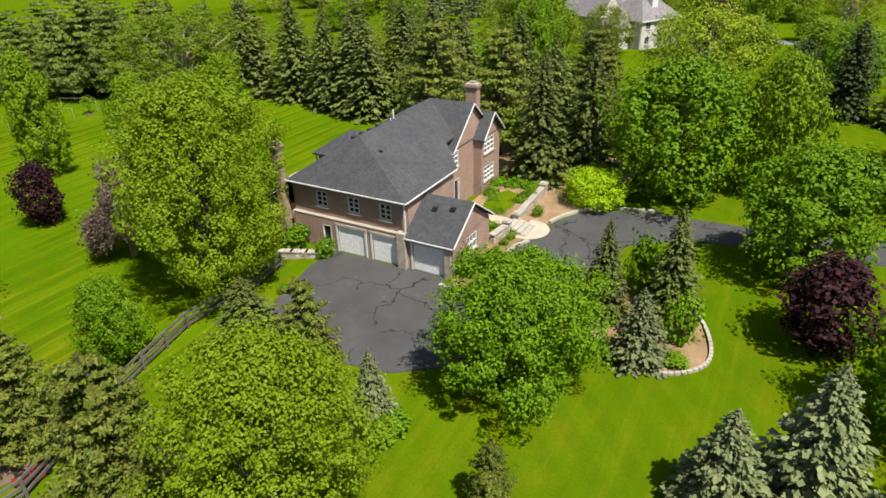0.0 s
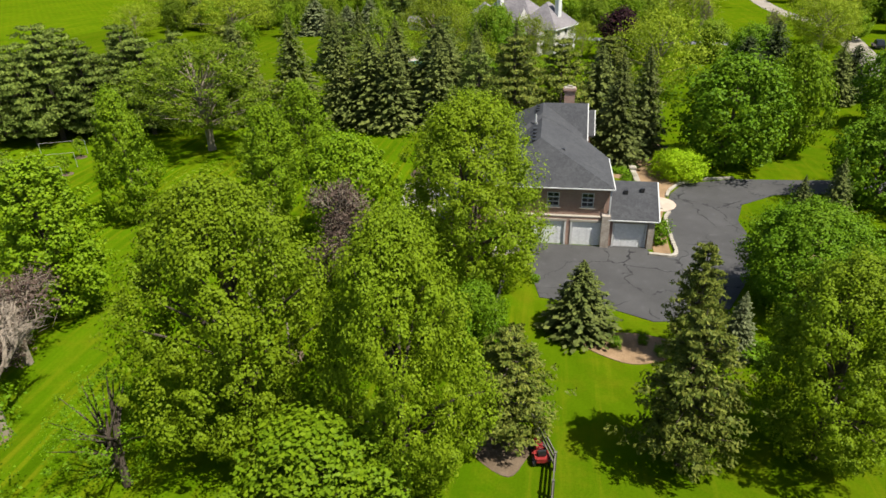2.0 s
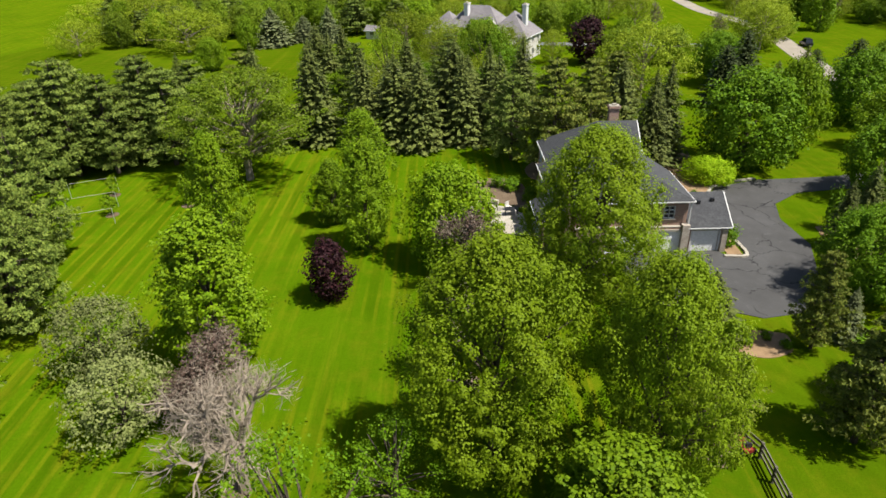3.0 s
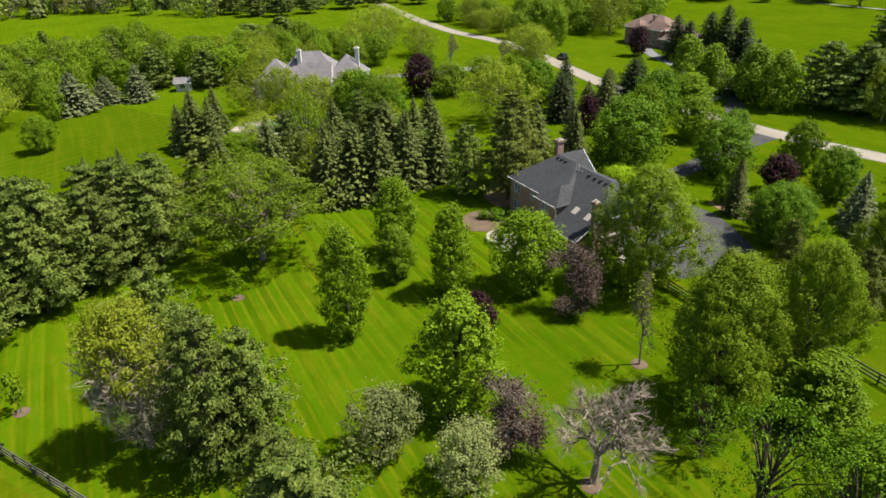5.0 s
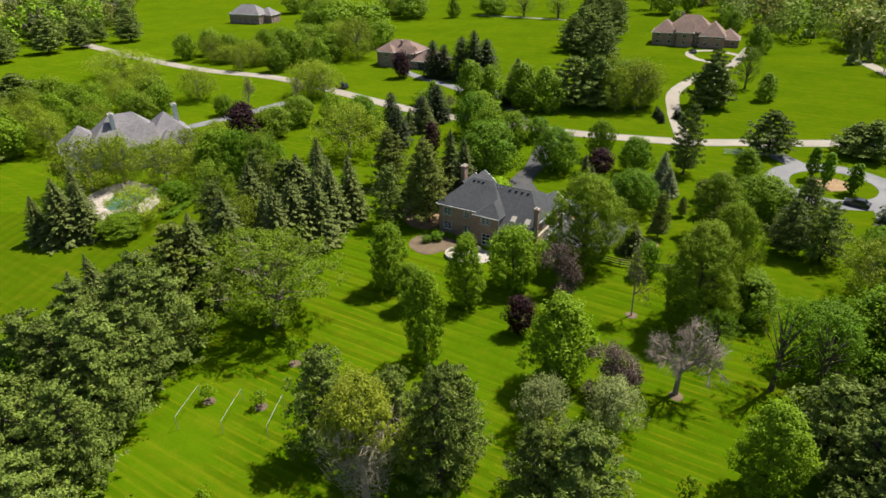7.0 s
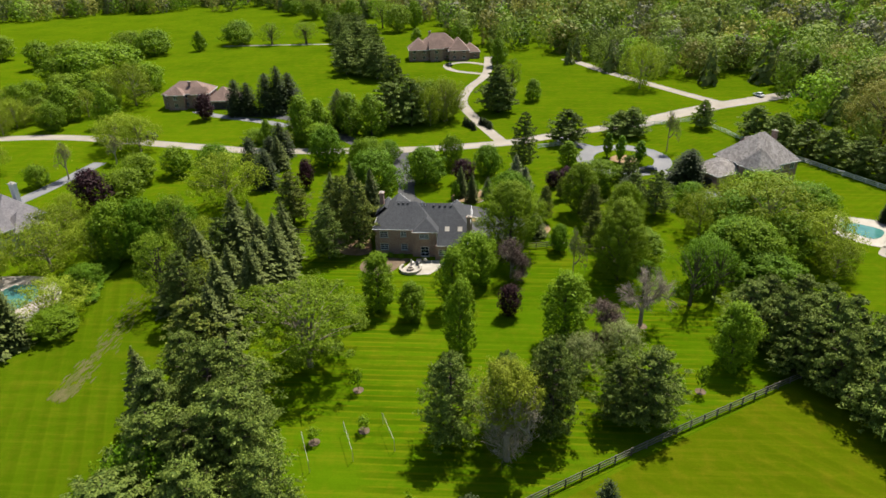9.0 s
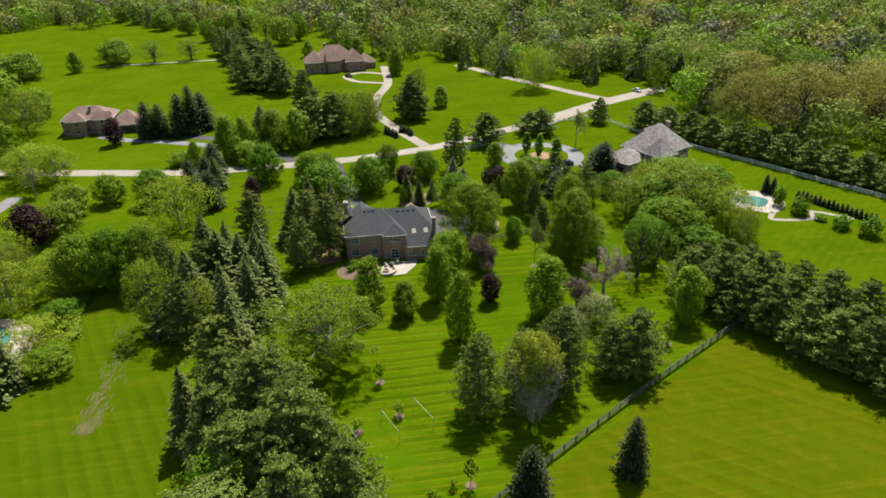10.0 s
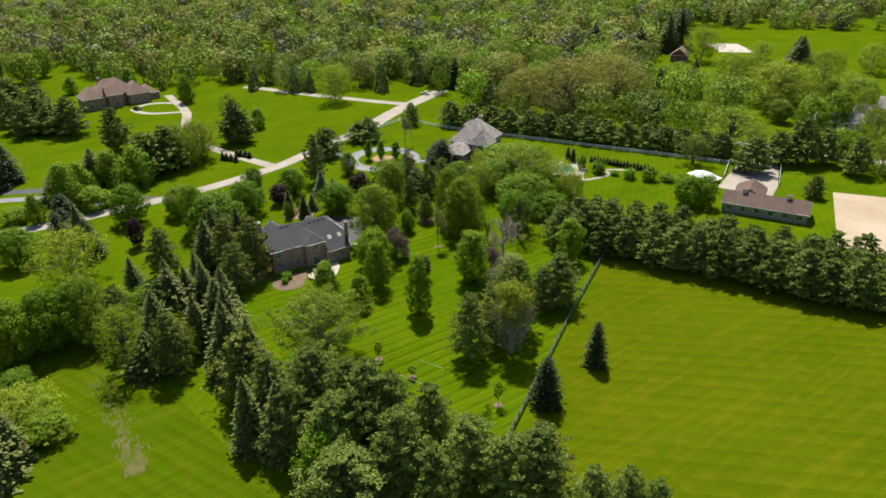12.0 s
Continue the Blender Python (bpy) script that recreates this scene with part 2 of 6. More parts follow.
DARK_BRICK = brick_mat("brown_brick", (0.250, 0.150, 0.125), (0.325, 0.200, 0.163), (0.375, 0.325, 0.288))
SHINGLE = shingle_mat("asphalt_shingle", (0.062, 0.064, 0.068), (0.078, 0.080, 0.084))
BROWN_SHINGLE = shingle_mat("brown_shingle", (0.20, 0.135, 0.110), (0.30, 0.205, 0.165))
BARN_ROOF = shingle_mat("brown_metal_roof", (0.105, 0.072, 0.058), (0.145, 0.102, 0.082))
GREY_SHAKE = shingle_mat("weathered_shake", (0.24, 0.21, 0.19), (0.42, 0.38, 0.35), 0.5)
LIGHT_SHINGLE = shingle_mat("grey_violet_shingle", (0.19, 0.175, 0.18), (0.27, 0.25, 0.255))
ASPHALT = asphalt_mat("driveway_asphalt", (0.052, 0.051, 0.050), (0.080, 0.079, 0.078))
GREY_ROAD = asphalt_mat("grey_asphalt", (0.15, 0.15, 0.155), (0.22, 0.215, 0.21), cracks=False)
GRAVEL = plain("pale_gravel", (0.290, 0.255, 0.205), (0.375, 0.335, 0.278), 0.15, 3.0, 0.95, 0.1, 0.4, 0.03)
SAND = plain("arena_sand", (0.34, 0.26, 0.17), (0.44, 0.36, 0.26), 0.06, 1.5, 0.95, 0.1)
MULCH = plain("mulch", (0.24, 0.155, 0.085), (0.38, 0.26, 0.15), 0.5, 9.0, 0.95, 0.1, 0.8, 0.05)
# dark mulch: aged in the tree rings, painted shade in the rear bed
OLD_OR_SHADED_MULCH = plain("old_or_shaded_mulch", (0.12, 0.085, 0.055), (0.20, 0.15, 0.10), 0.5, 9.0, 0.95, 0.1, 0.8, 0.05)
CONCRETE = plain("concrete", (0.36, 0.32, 0.26), (0.48, 0.44, 0.37), 0.5, 8.0, 0.9, 0.2)
PAVER = plain("pink_paver", (0.50, 0.38, 0.30), (0.62, 0.50, 0.40), 0.7, 6.0, 0.9, 0.2)
STONE = plain("field_stone", (0.32, 0.27, 0.22), (0.52, 0.46, 0.39), 1.5, 6.0, 0.9, 0.2, 0.6, 0.04)
WHITE = plain("white_paint", (0.68, 0.68, 0.66), (0.76, 0.76, 0.74), 0.5, 5.0, 0.5, 0.4, 0.1, 0.01)
# lighter copy of the white paint: sunlight on the garage doors, as colour
SUNLIT_DOOR_WHITE = plain("sunlit_door_paint", (0.88, 0.88, 0.87), (0.92, 0.92, 0.91), 0.5, 5.0, 0.5, 0.4, 0.05, 0.01)
CREAM = plain("cream_siding", (0.58, 0.55, 0.50), (0.68, 0.65, 0.60), 0.5, 5.0, 0.7, 0.3)
GREY_SIDING = plain("grey_siding", (0.24, 0.24, 0.24), (0.32, 0.32, 0.31), 0.5, 5.0, 0.7, 0.3)
RED_SIDING = plain("dark_red_siding", (0.16, 0.05, 0.05), (0.22, 0.07, 0.065), 0.5, 5.0, 0.7, 0.3)
WOOD = plain("weathered_wood", (0.095, 0.085, 0.072), (0.19, 0.175, 0.15), 0.8, 12.0, 0.9, 0.15, 0.5, 0.02)
DARK_WOOD = plain("dark_wood", (0.045, 0.04, 0.036), (0.085, 0.075, 0.065), 0.8, 12.0, 0.9, 0.15, 0.5, 0.02)
BLACK = plain("black_metal", (0.02, 0.02, 0.022), (0.035, 0.035, 0.037), 1.0, 9.0, 0.4, 0.5, 0.1, 0.01)
METAL = plain("galvanised_metal", (0.55, 0.56, 0.58), (0.68, 0.69, 0.70), 1.0, 9.0, 0.4, 0.5, 0.1, 0.01, 0.6)
RED = plain("red_paint", (0.24, 0.022, 0.02), (0.34, 0.04, 0.035), 1.0, 9.0, 0.4, 0.5, 0.1, 0.01)
CAR_WHITE = plain("white_car_paint", (0.74, 0.75, 0.77), (0.80, 0.81, 0.82), 1.0, 9.0, 0.25, 0.5, 0.02, 0.01)
CAR_DARK = plain("dark_car_paint", (0.02, 0.022, 0.026), (0.035, 0.036, 0.04), 1.0, 9.0, 0.25, 0.5, 0.02, 0.01)
SOIL = plain("bare_soil", (0.070, 0.092, 0.010), (0.125, 0.112, 0.045), 0.5, 4.0, 0.95, 0.1)
GLASS, gt_, gp_ = nodes_of("window_glass", 0.06, 0.6)
gp_.inputs["Base Color"].default_value = (0.018, 0.022, 0.026, 1)
WATER, wt_, wp_ = nodes_of("pool_water", 0.08, 0.5)
wt_.links.new(ramp(wt_, noise_of(wt_, 0.4), [(0.3, (0.04, 0.14, 0.125)), (0.7, (0.07, 0.20, 0.17))]), wp_.inputs["Base Color"])
bump(wt_, wp_, noise_of(wt_, 2.5), 0.1, 0.03)


# ---- mesh helpers ----
def mesh_of(name, verts, faces, material):
    me = bpy.data.meshes.new(name)
    me.from_pydata([tuple(v) for v in verts], [], [tuple(f) for f in faces])
    me.materials.append(material)
    me.update()
    return me


def thing(name, place, label, category, group="", turn=0.0):
    e = new(name)
    e.empty_display_size = 0.2
    e.matrix_world = pose(*place, 0, 0, turn)
    return tagged(e, label, category, group)


def part(name, verts, faces, material, parent=None, label=""):
    ob = new(name, mesh_of(name, verts, faces, material))
    if parent:
        ob.parent = parent
    return tagged(ob, label)


def box(c, s, turn=0.0):
    """Verts and faces of a box of centre c and size s, turned about z."""
    x, y, z = (v / 2 for v in s)
    co, si = math.cos(turn), math.sin(turn)
    vs = []
    for dz in (-z, z):
        for dx, dy in ((-x, -y), (x, -y), (x, y), (-x, y)):
            vs.append((c[0] + co * dx - si * dy, c[1] + si * dx + co * dy, c[2] + dz))
    return vs, [(3, 2, 1, 0), (4, 5, 6, 7), (0, 1, 5, 4), (1, 2, 6, 5), (2, 3, 7, 6), (3, 0, 4, 7)]


def joined(pieces):
    vs, fs = [], []
    for v, f in pieces:
        n = len(vs)
        vs += v
        fs += [tuple(i + n for i in q) for q in f]
    return vs, fs


def beam(p, q, w, h):
    """A bar of width w and height h from p to q."""
    p, q = Vector(p), Vector(q)
    d = (q - p).normalized()
    side = d.cross(Vector((0, 0, 1)))
    side = side.normalized() if side.length > 1e-4 else Vector((1, 0, 0))
    up = side.cross(d)
    vs = [tuple(e + side * a * w / 2 + up * b * h / 2) for e in (p, q) for a, b in ((-1, -1), (1, -1), (1, 1), (-1, 1))]
    return vs, [(3, 2, 1, 0), (4, 5, 6, 7), (0, 1, 5, 4), (1, 2, 6, 5), (2, 3, 7, 6), (3, 0, 4, 7)]


def slab(poly, thick):
    """A plate whose top is poly, with its underside thick metres below."""
    n = len(poly)
    vs = [tuple(p) for p in poly] + [(p[0], p[1], p[2] - thick) for p in poly]
    fs = [tuple(range(n)), tuple(range(2 * n - 1, n - 1, -1))]
    fs += [(i, i + n, (i + 1) % n + n, (i + 1) % n) for i in range(n)]
    return vs, fs


def tube(points, radii, sides=6):
    vs, fs = [], []
    for k, (p, r) in enumerate(zip(points, radii)):
        a, b = points[max(k - 1, 0)], points[min(k + 1, len(points) - 1)]
        d = (Vector(b) - Vector(a)).normalized()
        u = d.orthogonal().normalized()
        v = d.cross(u)
        for i in range(sides):
            an = 2 * math.pi * i / sides
            vs.append(tuple(Vector(p) + (u * math.cos(an) + v * math.sin(an)) * r))
        if k:
            o = (k - 1) * sides
            fs += [(o + i, o + (i + 1) % sides, o + sides + (i + 1) % sides, o + sides + i) for i in range(sides)]
    return vs, fs


def curve_through(pts, n=8):
    """Catmull-Rom points through pts."""
    ps = [Vector((*p, 0)) for p in pts]
    ps = [2 * ps[0] - ps[1]] + ps + [2 * ps[-1] - ps[-2]]
    out = []
    for i in range(1, len(ps) - 2):
        for k in range(n):
            s = k / n
            a, b, c, d = ps[i - 1 : i + 3]
            out.append(0.5 * (2 * b + (c - a) * s + (2 * a - 5 * b + 4 * c - d) * s * s + (3 * b - a - 3 * c + d) * s**3))
    return out + [ps[-2]]


def ribbon(name, pts, width, z, material, label, category="road"):
    line = curve_through(pts)
    vs, fs = [], []
    for k, p in enumerate(line):
        d = (line[min(k + 1, len(line) - 1)] - line[max(k - 1, 0)]).normalized()
        s = Vector((-d.y, d.x, 0)) * (width / 2 + 0.12 * noise.noise(p * 0.3))
        for q, h in ((p + s * 1.02, z - 0.1), (p + s, z), (p - s, z), (p - s * 1.02, z - 0.1)):
            vs.append((q.x, q.y, h))
        if k:
            o = 4 * (k - 1)
            fs += [(o + i, o + i + 1, o + i + 5, o + i + 4) for i in range(3)]
    return tagged(part(name, vs, fs, material), label, category, kind="structure")


def sheet(name, poly, z, material, label, category, smooth=True, kind="structure"):
    """A flat patch of ground with an uneven, rounded rim."""
    if smooth:
        loop = curve_through(list(poly) + [poly[0]], 6)[:-1]
        poly = [(p.x + 0.12 * noise.noise(p * 0.7), p.y + 0.12 * noise.noise(p * 0.7 + Vector((9, 0, 0)))) for p in loop]
    vs, fs = slab([(p[0], p[1], z) for p in poly], 0.12)
    return tagged(part(name, vs, fs, material), label, category, kind=kind)


# ---- ground ----
ring = [(4000 * math.cos(a * math.pi / 48), 4000 * math.sin(a * math.pi / 48), 0) for a in range(96)]
tagged(part("ground", ring, [tuple(range(96))], GRASS), "wide green grass land with scattered trees", "ground", kind="structure")
sheet("lawn", [(-83, 8), (-48, -46), (-28, -38), (-8, -30), (-9, -3), (-14, 0), (-15, 20), (-4, 29), (-5, 40), (-26, 33), (-50, 33), (-62, 27), (-80, 20)], 0.03, LAWN, "bright green garden lawn with mower stripes", "lawn")
sheet("field", [(-83, 5), (-47.5, -50), (-100, -75), (-180, -112), (-260, -60), (-190, 60), (-120, 20)], 0.02, FIELD, "yellowish green mown field with faint mower rows", "field", False)
sheet("neighbour_lawn", [(-18, 52), (-30, 50), (-60, 44), (-100, 26), (-150, 60), (-130, 140), (-60, 122), (-40, 84), (-30, 72), (-22, 66)], 0.02, NORTH_LAWN, "open green lawn with pale mower tracks", "lawn", False)
rng = random.Random(77)
streaks = []
for k in range(380):
    s = rng.random() ** 1.6
    x, y = -57.5 + 34 * s, 56.2 + 1.4 * s + rng.gauss(0, 0.8 + 0.6 * s)
    ln, wd = rng.uniform(0.3, 1.3) * (1.15 - 0.6 * s), rng.uniform(0.05, 0.2) * (1.2 - 0.8 * s)
    rim = [(x + ln * math.cos(a) * rng.uniform(0.6, 1.1), y + wd * math.sin(a) * rng.uniform(0.5, 1.2), 0.03 + 0.0001 * k) for a in [n * math.pi / 5 for n in range(10)]]
    streaks.append(slab(rim, 0.1))
tagged(part("bare_patch", *joined(streaks), SOIL), "streaky worn earth patch in the lawn", "soil", kind="structure")
sheet("driveway", [(-7.2, -2.6), (-6.9, 0.08), (-0.2, 0.08), (0.2, 0.36), (3.0, 0.36), (3.5, -0.9), (5.4, -0.8), (5.6, 6.4), (7.0, 13.0), (8.8, 16.3), (14.5, 18.2), (22, 18.6), (30, 19.5), (30, 14.6), (23.5, 14.9), (17.5, 14.0), (13.6, 11), (12.3, 7), (12.5, 1), (10.4, -4.5), (8, -9.2), (5.6, -11.0), (2.3, -11.6), (-1.0, -10), (-5.8, -9.2)], 0.045, ASPHALT, "dark cracked asphalt driveway court", "driveway", False)
ribbon("driveway", [(26, 17), (31, 18.2), (36, 19.5), (44, 20.8), (53, 21.8)], 4.4, 0.041, ASPHALT, "dark asphalt drive to the road", "driveway")
ribbon("driveway", [(49.9, 28.2), (58.8, 36.4), (68.9, 44.7), (78.3, 53.8), (86.2, 66.7), (90.4, 81.9)], 4.0, 0.039, ASPHALT, "dark asphalt drive to the brick house", "driveway")
ribbon("road", [(72, 260), (64, 210), (60, 165), (63, 130), (55.4, 88.3), (51.5, 68.6), (50.7, 52.8), (52.1, 23.3), (55.1, 6.1), (59.5, -9.5), (64.3, -19), (73.5, -37.2), (86, -58.6), (98.9, -80), (106, -93), (116, -110), (130, -135)], 5.0, 0.05, GRAVEL, "pale sunlit country road")
ribbon("road", [(61, -7), (72, -3), (84.8, 1.2), (106, 6.3), (127.7, 4.4), (153.6, -1.9), (191, -2.7)], 3.8, 0.044, GRAVEL, "pale winding gravel drive", "driveway")
ribbon("road", [(185, -38), (174.5, -44.4), (158, -52), (122, -72.7), (104, -84)], 4.8, 0.054, GRAVEL, "pale road leaving the woods")
ribbon("road", [(72, -42), (88, -62), (100, -80), (108, -95), (117, -112)], 7.0, 0.058, GRAVEL, "wide pale road junction at the wood")
ribbon("road", [(58, 46), (66, 48), (74, 58), (82, 74), (88, 90), (94, 100)], 3.6, 0.042, GREY_ROAD, "grey asphalt drive to a brick house", "driveway")
ribbon("road", [(153, -1), (160, 12), (172, 16), (178, 8), (172, -3)], 3.0, 0.046, GRAVEL, "pale looped forecourt drive", "driveway")
ribbon("road", [(14, -136), (-24, -150), (-55, -164), (-100, -180)], 5.0, 0.05, GRAVEL, "pale road behind the pines")
ribbon("road", [(40, 105), (20, 108), (4, 112), (-6, 114)], 4.0, 0.042, GREY_ROAD, "grey asphalt drive beside the garden", "driveway")
ribbon("road", [(225, 140), (228, 100), (230, 60)], 2.2, 0.04, GRAVEL, "narrow pale path across the meadow", "path")
# turning circle before the shake-roofed house
turn_circle = []
for k in range(49):
    a = 2 * math.pi * k / 48
    turn_circle.append((45 + 10.3 * math.cos(a), -40 + 10.3 * math.sin(a)))
ribbon("driveway", turn_circle, 4.6, 0.042, GREY_ROAD, "grey circular driveway round a planted island", "driveway")
sheet("driveway", [(36, -47), (30, -48), (24.5, -49.5), (13.5, -51.5), (20.5, -60), (27, -55), (36, -53)], 0.055, GREY_ROAD, "pale grey paved apron before the garage", "driveway", False)
ribbon("driveway", [(54, -33), (60, -27), (66, -23)], 4.4, 0.046, GREY_ROAD, "grey asphalt drive to the road", "driveway")
sheet("planting_bed", [(41, -40), (45, -36), (49, -40), (45, -44)], 0.05, MULCH, "round mulched island bed", "planting bed")
# garden beds
sheet("planting_bed", [(3.7, -0.8), (5.1, -0.7), (5.3, 6.4), (6.6, 13), (8.4, 16.4), (7, 21), (-1.2, 22), (-1.2, 15), (-1.6, 8.2), (0.2, 7.2), (3.7, 6.4)], 0.07, MULCH, "bark-mulched bed along the house front", "planting bed", False)
sheet("planting_bed", [(15, 5), (19, 5), (21, 1), (21.4, -2), (19.4, -3.8), (16.5, -3.2), (14, -1)], 0.05, MULCH, "kidney-shaped mulch bed under spruces", "planting bed")
sheet("planting_bed", [(-3.0, -14.8), (-0.8, -13.4), (2.8, -13.8), (2.6, -15.9), (0.4, -16.8), (-1.9, -16.0)], 0.05, MULCH, "light mulch bed at the lawn edge", "planting bed")
sheet("planting_bed", [(-5.6, -25), (-7, -27.4), (-9.2, -25.5), (-8, -22.5)], 0.05, OLD_OR_SHADED_MULCH, "ring of bark mulch under a pine", "planting bed")
# the shadow over this bed is put into its darker mulch colour
sheet("planting_bed", [(-14, 11), (-14.2, 19.5), (-19, 20.5), (-21, 16), (-17, 13)], 0.05, OLD_OR_SHADED_MULCH, "mulched bed behind the house", "planting bed")
sheet("planting_bed", [(-4, 21), (9, 22.5), (8, 30), (-2, 32), (-12, 26), (-12, 20)], 0.05, MULCH, "shaded mulch bed under the spruces", "planting bed")


# ---- trees ----
def kites(c, n, u, length, width):
    """Leaf-shaped quads at centres c, facing n, pointing along u (arrays of rows)."""
    n = n / (np.linalg.norm(n, axis=1, keepdims=True) + 1e-9)
    u = u - (u * n).sum(1, keepdims=True) * n
    u = u / (np.linalg.norm(u, axis=1, keepdims=True) + 1e-9)
    v = np.cross(n, u)
    a, b = length[:, None] / 2, width[:, None] / 2
    return np.stack([c - u * a, c + v * b + u * a * 0.15, c + u * a, c - v * b + u * a * 0.15], 1)


def leaf_mesh(name, quads, material, tones=None):
    q = np.concatenate(quads) if isinstance(quads, list) else quads
    me = bpy.data.meshes.new(name)
    k = len(q)
    me.vertices.add(4 * k)
    me.vertices.foreach_set("co", q.reshape(-1).astype(np.float32))
    me.loops.add(4 * k)
    me.loops.foreach_set("vertex_index", np.arange(4 * k, dtype=np.int32))
    me.polygons.add(k)
    me.polygons.foreach_set("loop_start", np.arange(0, 4 * k, 4, dtype=np.int32))
    if tones is not None:
        me.attributes.new("tree", "FLOAT", "FACE").data.foreach_set("value", tones.astype(np.float32))
    me.materials.append(material)
    me.update(calc_edges=True)
    return me


def sphere_dirs(rng, k):
    d = rng.normal(size=(k, 3))
    return d / np.linalg.norm(d, axis=1, keepdims=True)


def blob_leaves(rng, centre, outward, radius, k, leaf, flat=0.8, wild=0.42, up=0.5, spray=0.0):
    """Leaves over the outer side of one clump of a crown; spray draws the clump out along its twig."""
    d = sphere_dirs(rng, k * 2)
    d = d[(d @ outward) > -0.45][:k]
    k = len(d)
    off = d * radius * np.array([1, 1, flat]) * rng.uniform(0.62, 1.08, (k, 1))
    if spray:
        axis = outward * 0.7 + np.array([0, 0, 0.75])
        axis = axis / np.linalg.norm(axis)
        along = off @ axis
        off = off * (1 - 0.28 * spray) + np.outer(along, axis) * spray
    n = d + outward * 0.3 + rng.normal(size=(k, 3)) * wild + np.array([0, 0, up])
    u = d + rng.normal(size=(k, 3)) * 0.9 - np.array([0, 0, 0.3])
    s = leaf * rng.uniform(0.6, 1.35, k)
    return kites(centre + off, n, u, s * 1.25, s)


def broad_crown(seed, blobs, per, leaf, low=0.14, belly=0.42, top=0.75, lump=0.17, gaps=0.0, inner=0.25):
    """A crown in a unit box (height 1, width 1) of many clumps. belly: height of the widest part; top: how blunt it is."""
    rng = np.random.RandomState(seed)
    quads, ends = [], []
    gold = math.pi * (3 - math.sqrt(5))
    for i in range(blobs):
        s = (i + 0.5) / blobs
        z = low + (1 - low - lump * 0.35) * (s**0.85)
        if z < belly:
            r = 0.5 * (1 - ((belly - z) / (belly - low + 0.05)) ** 2 * 0.72) 
        else:
            r = 0.5 * max(0.0, 1 - ((z - belly) / (1.0 - belly)) ** (1.0 + top)) ** 0.62
        a = i * gold + rng.uniform(-0.4, 0.4)
        f = rng.uniform(0.7, 1.08) if rng.rand() > inner else rng.uniform(0.3, 0.7)
        rr = max(r - lump * 0.55, 0.0) * f
        wob = 1 + 0.17 * math.sin(2 * a + seed + 5 * z) + 0.13 * math.sin(5 * a + 9 * z + seed) + rng.normal() * 0.06
        wob /= 1.1
        c = np.array([math.cos(a) * rr * wob, math.sin(a) * rr * wob, z + rng.uniform(-0.02, 0.02)])
        if rng.rand() < gaps:
            continue
        out = np.array([c[0] * 2, c[1] * 2, (z - 0.35) * 0.9])
        out = out / (np.linalg.norm(out) + 1e-6)
        quads.append((c, out, lump * rng.choice((0.42, 0.6, 0.8, 1.0, 1.25))))
        ends.append(c)
    return rng, quads, ends, per, leaf


def broad_tree(name, seed, h, w, material, blobs=70, per=40, leaf=0.4, low=0.14, belly=0.42, top=0.75, lump=0.17, gaps=0.0, trunk=0.025, limbs=14, label="", category="tree", bark=None, inner=0.25, stems=1, wild=0.5, spray=0.35, flat=0.8):
    """A leafy tree: a tapered trunk with limbs, and a crown of leaf clumps."""
    rng, quads, ends, per, leaf = broad_crown(seed, blobs, per, leaf, low, belly, top, lump, gaps, inner)
    size = np.array([w * 1.13, w * 1.13, h])
    leaves = [blob_leaves(rng, c * size, o, r * w, per, leaf, flat, wild, 0.45, spray) for c, o, r in quads]
    e = thing(name, (0, 0, 0), label, category)
    wood = []
    for s in range(stems):
        lean = (rng.uniform(-0.1, 0.1) * w if stems == 1 else (s - (stems - 1) / 2) * 0.22 * w, rng.uniform(-0.05, 0.05) * w)
        spine = [(lean[0] * k * k, lean[1] * k * k, h * 0.82 * k) for k in (0, 0.12, 0.3, 0.55, 0.8, 1.0)]
        r0 = trunk * h
        wood.append(tube(spine, [r0 * 1.35, r0, r0 * 0.85, r0 * 0.6, r0 * 0.35, r0 * 0.1], 7))
        for k in range(limbs // stems):
            c = ends[rng.randint(len(ends))] * size
            z0 = min(max(low * h * 0.8, c[2] * 0.55), h * 0.7)
            f = z0 / (h * 0.82)
            p0 = Vector((lean[0] * f * f, lean[1] * f * f, z0))
            p2 = Vector(c)
            p1 = (p0 + p2) / 2 + Vector((0, 0, 0.03 * h))
            wood.append(tube([p0, p1, p2], [r0 * 0.38, r0 * 0.24, r0 * 0.07], 5))
    if stems > 1:
        for k, w_ in enumerate(wood):
            part("stem" if k % (1 + limbs // stems) == 0 else "limb", *w_, bark or BARK, e)
    else:
        part("trunk", *joined(wood), bark or BARK, e)
    crown = new("crown", leaf_mesh("crown", leaves, material))
    crown.parent = e
    e["h"], e["w"] = h, w
    return e


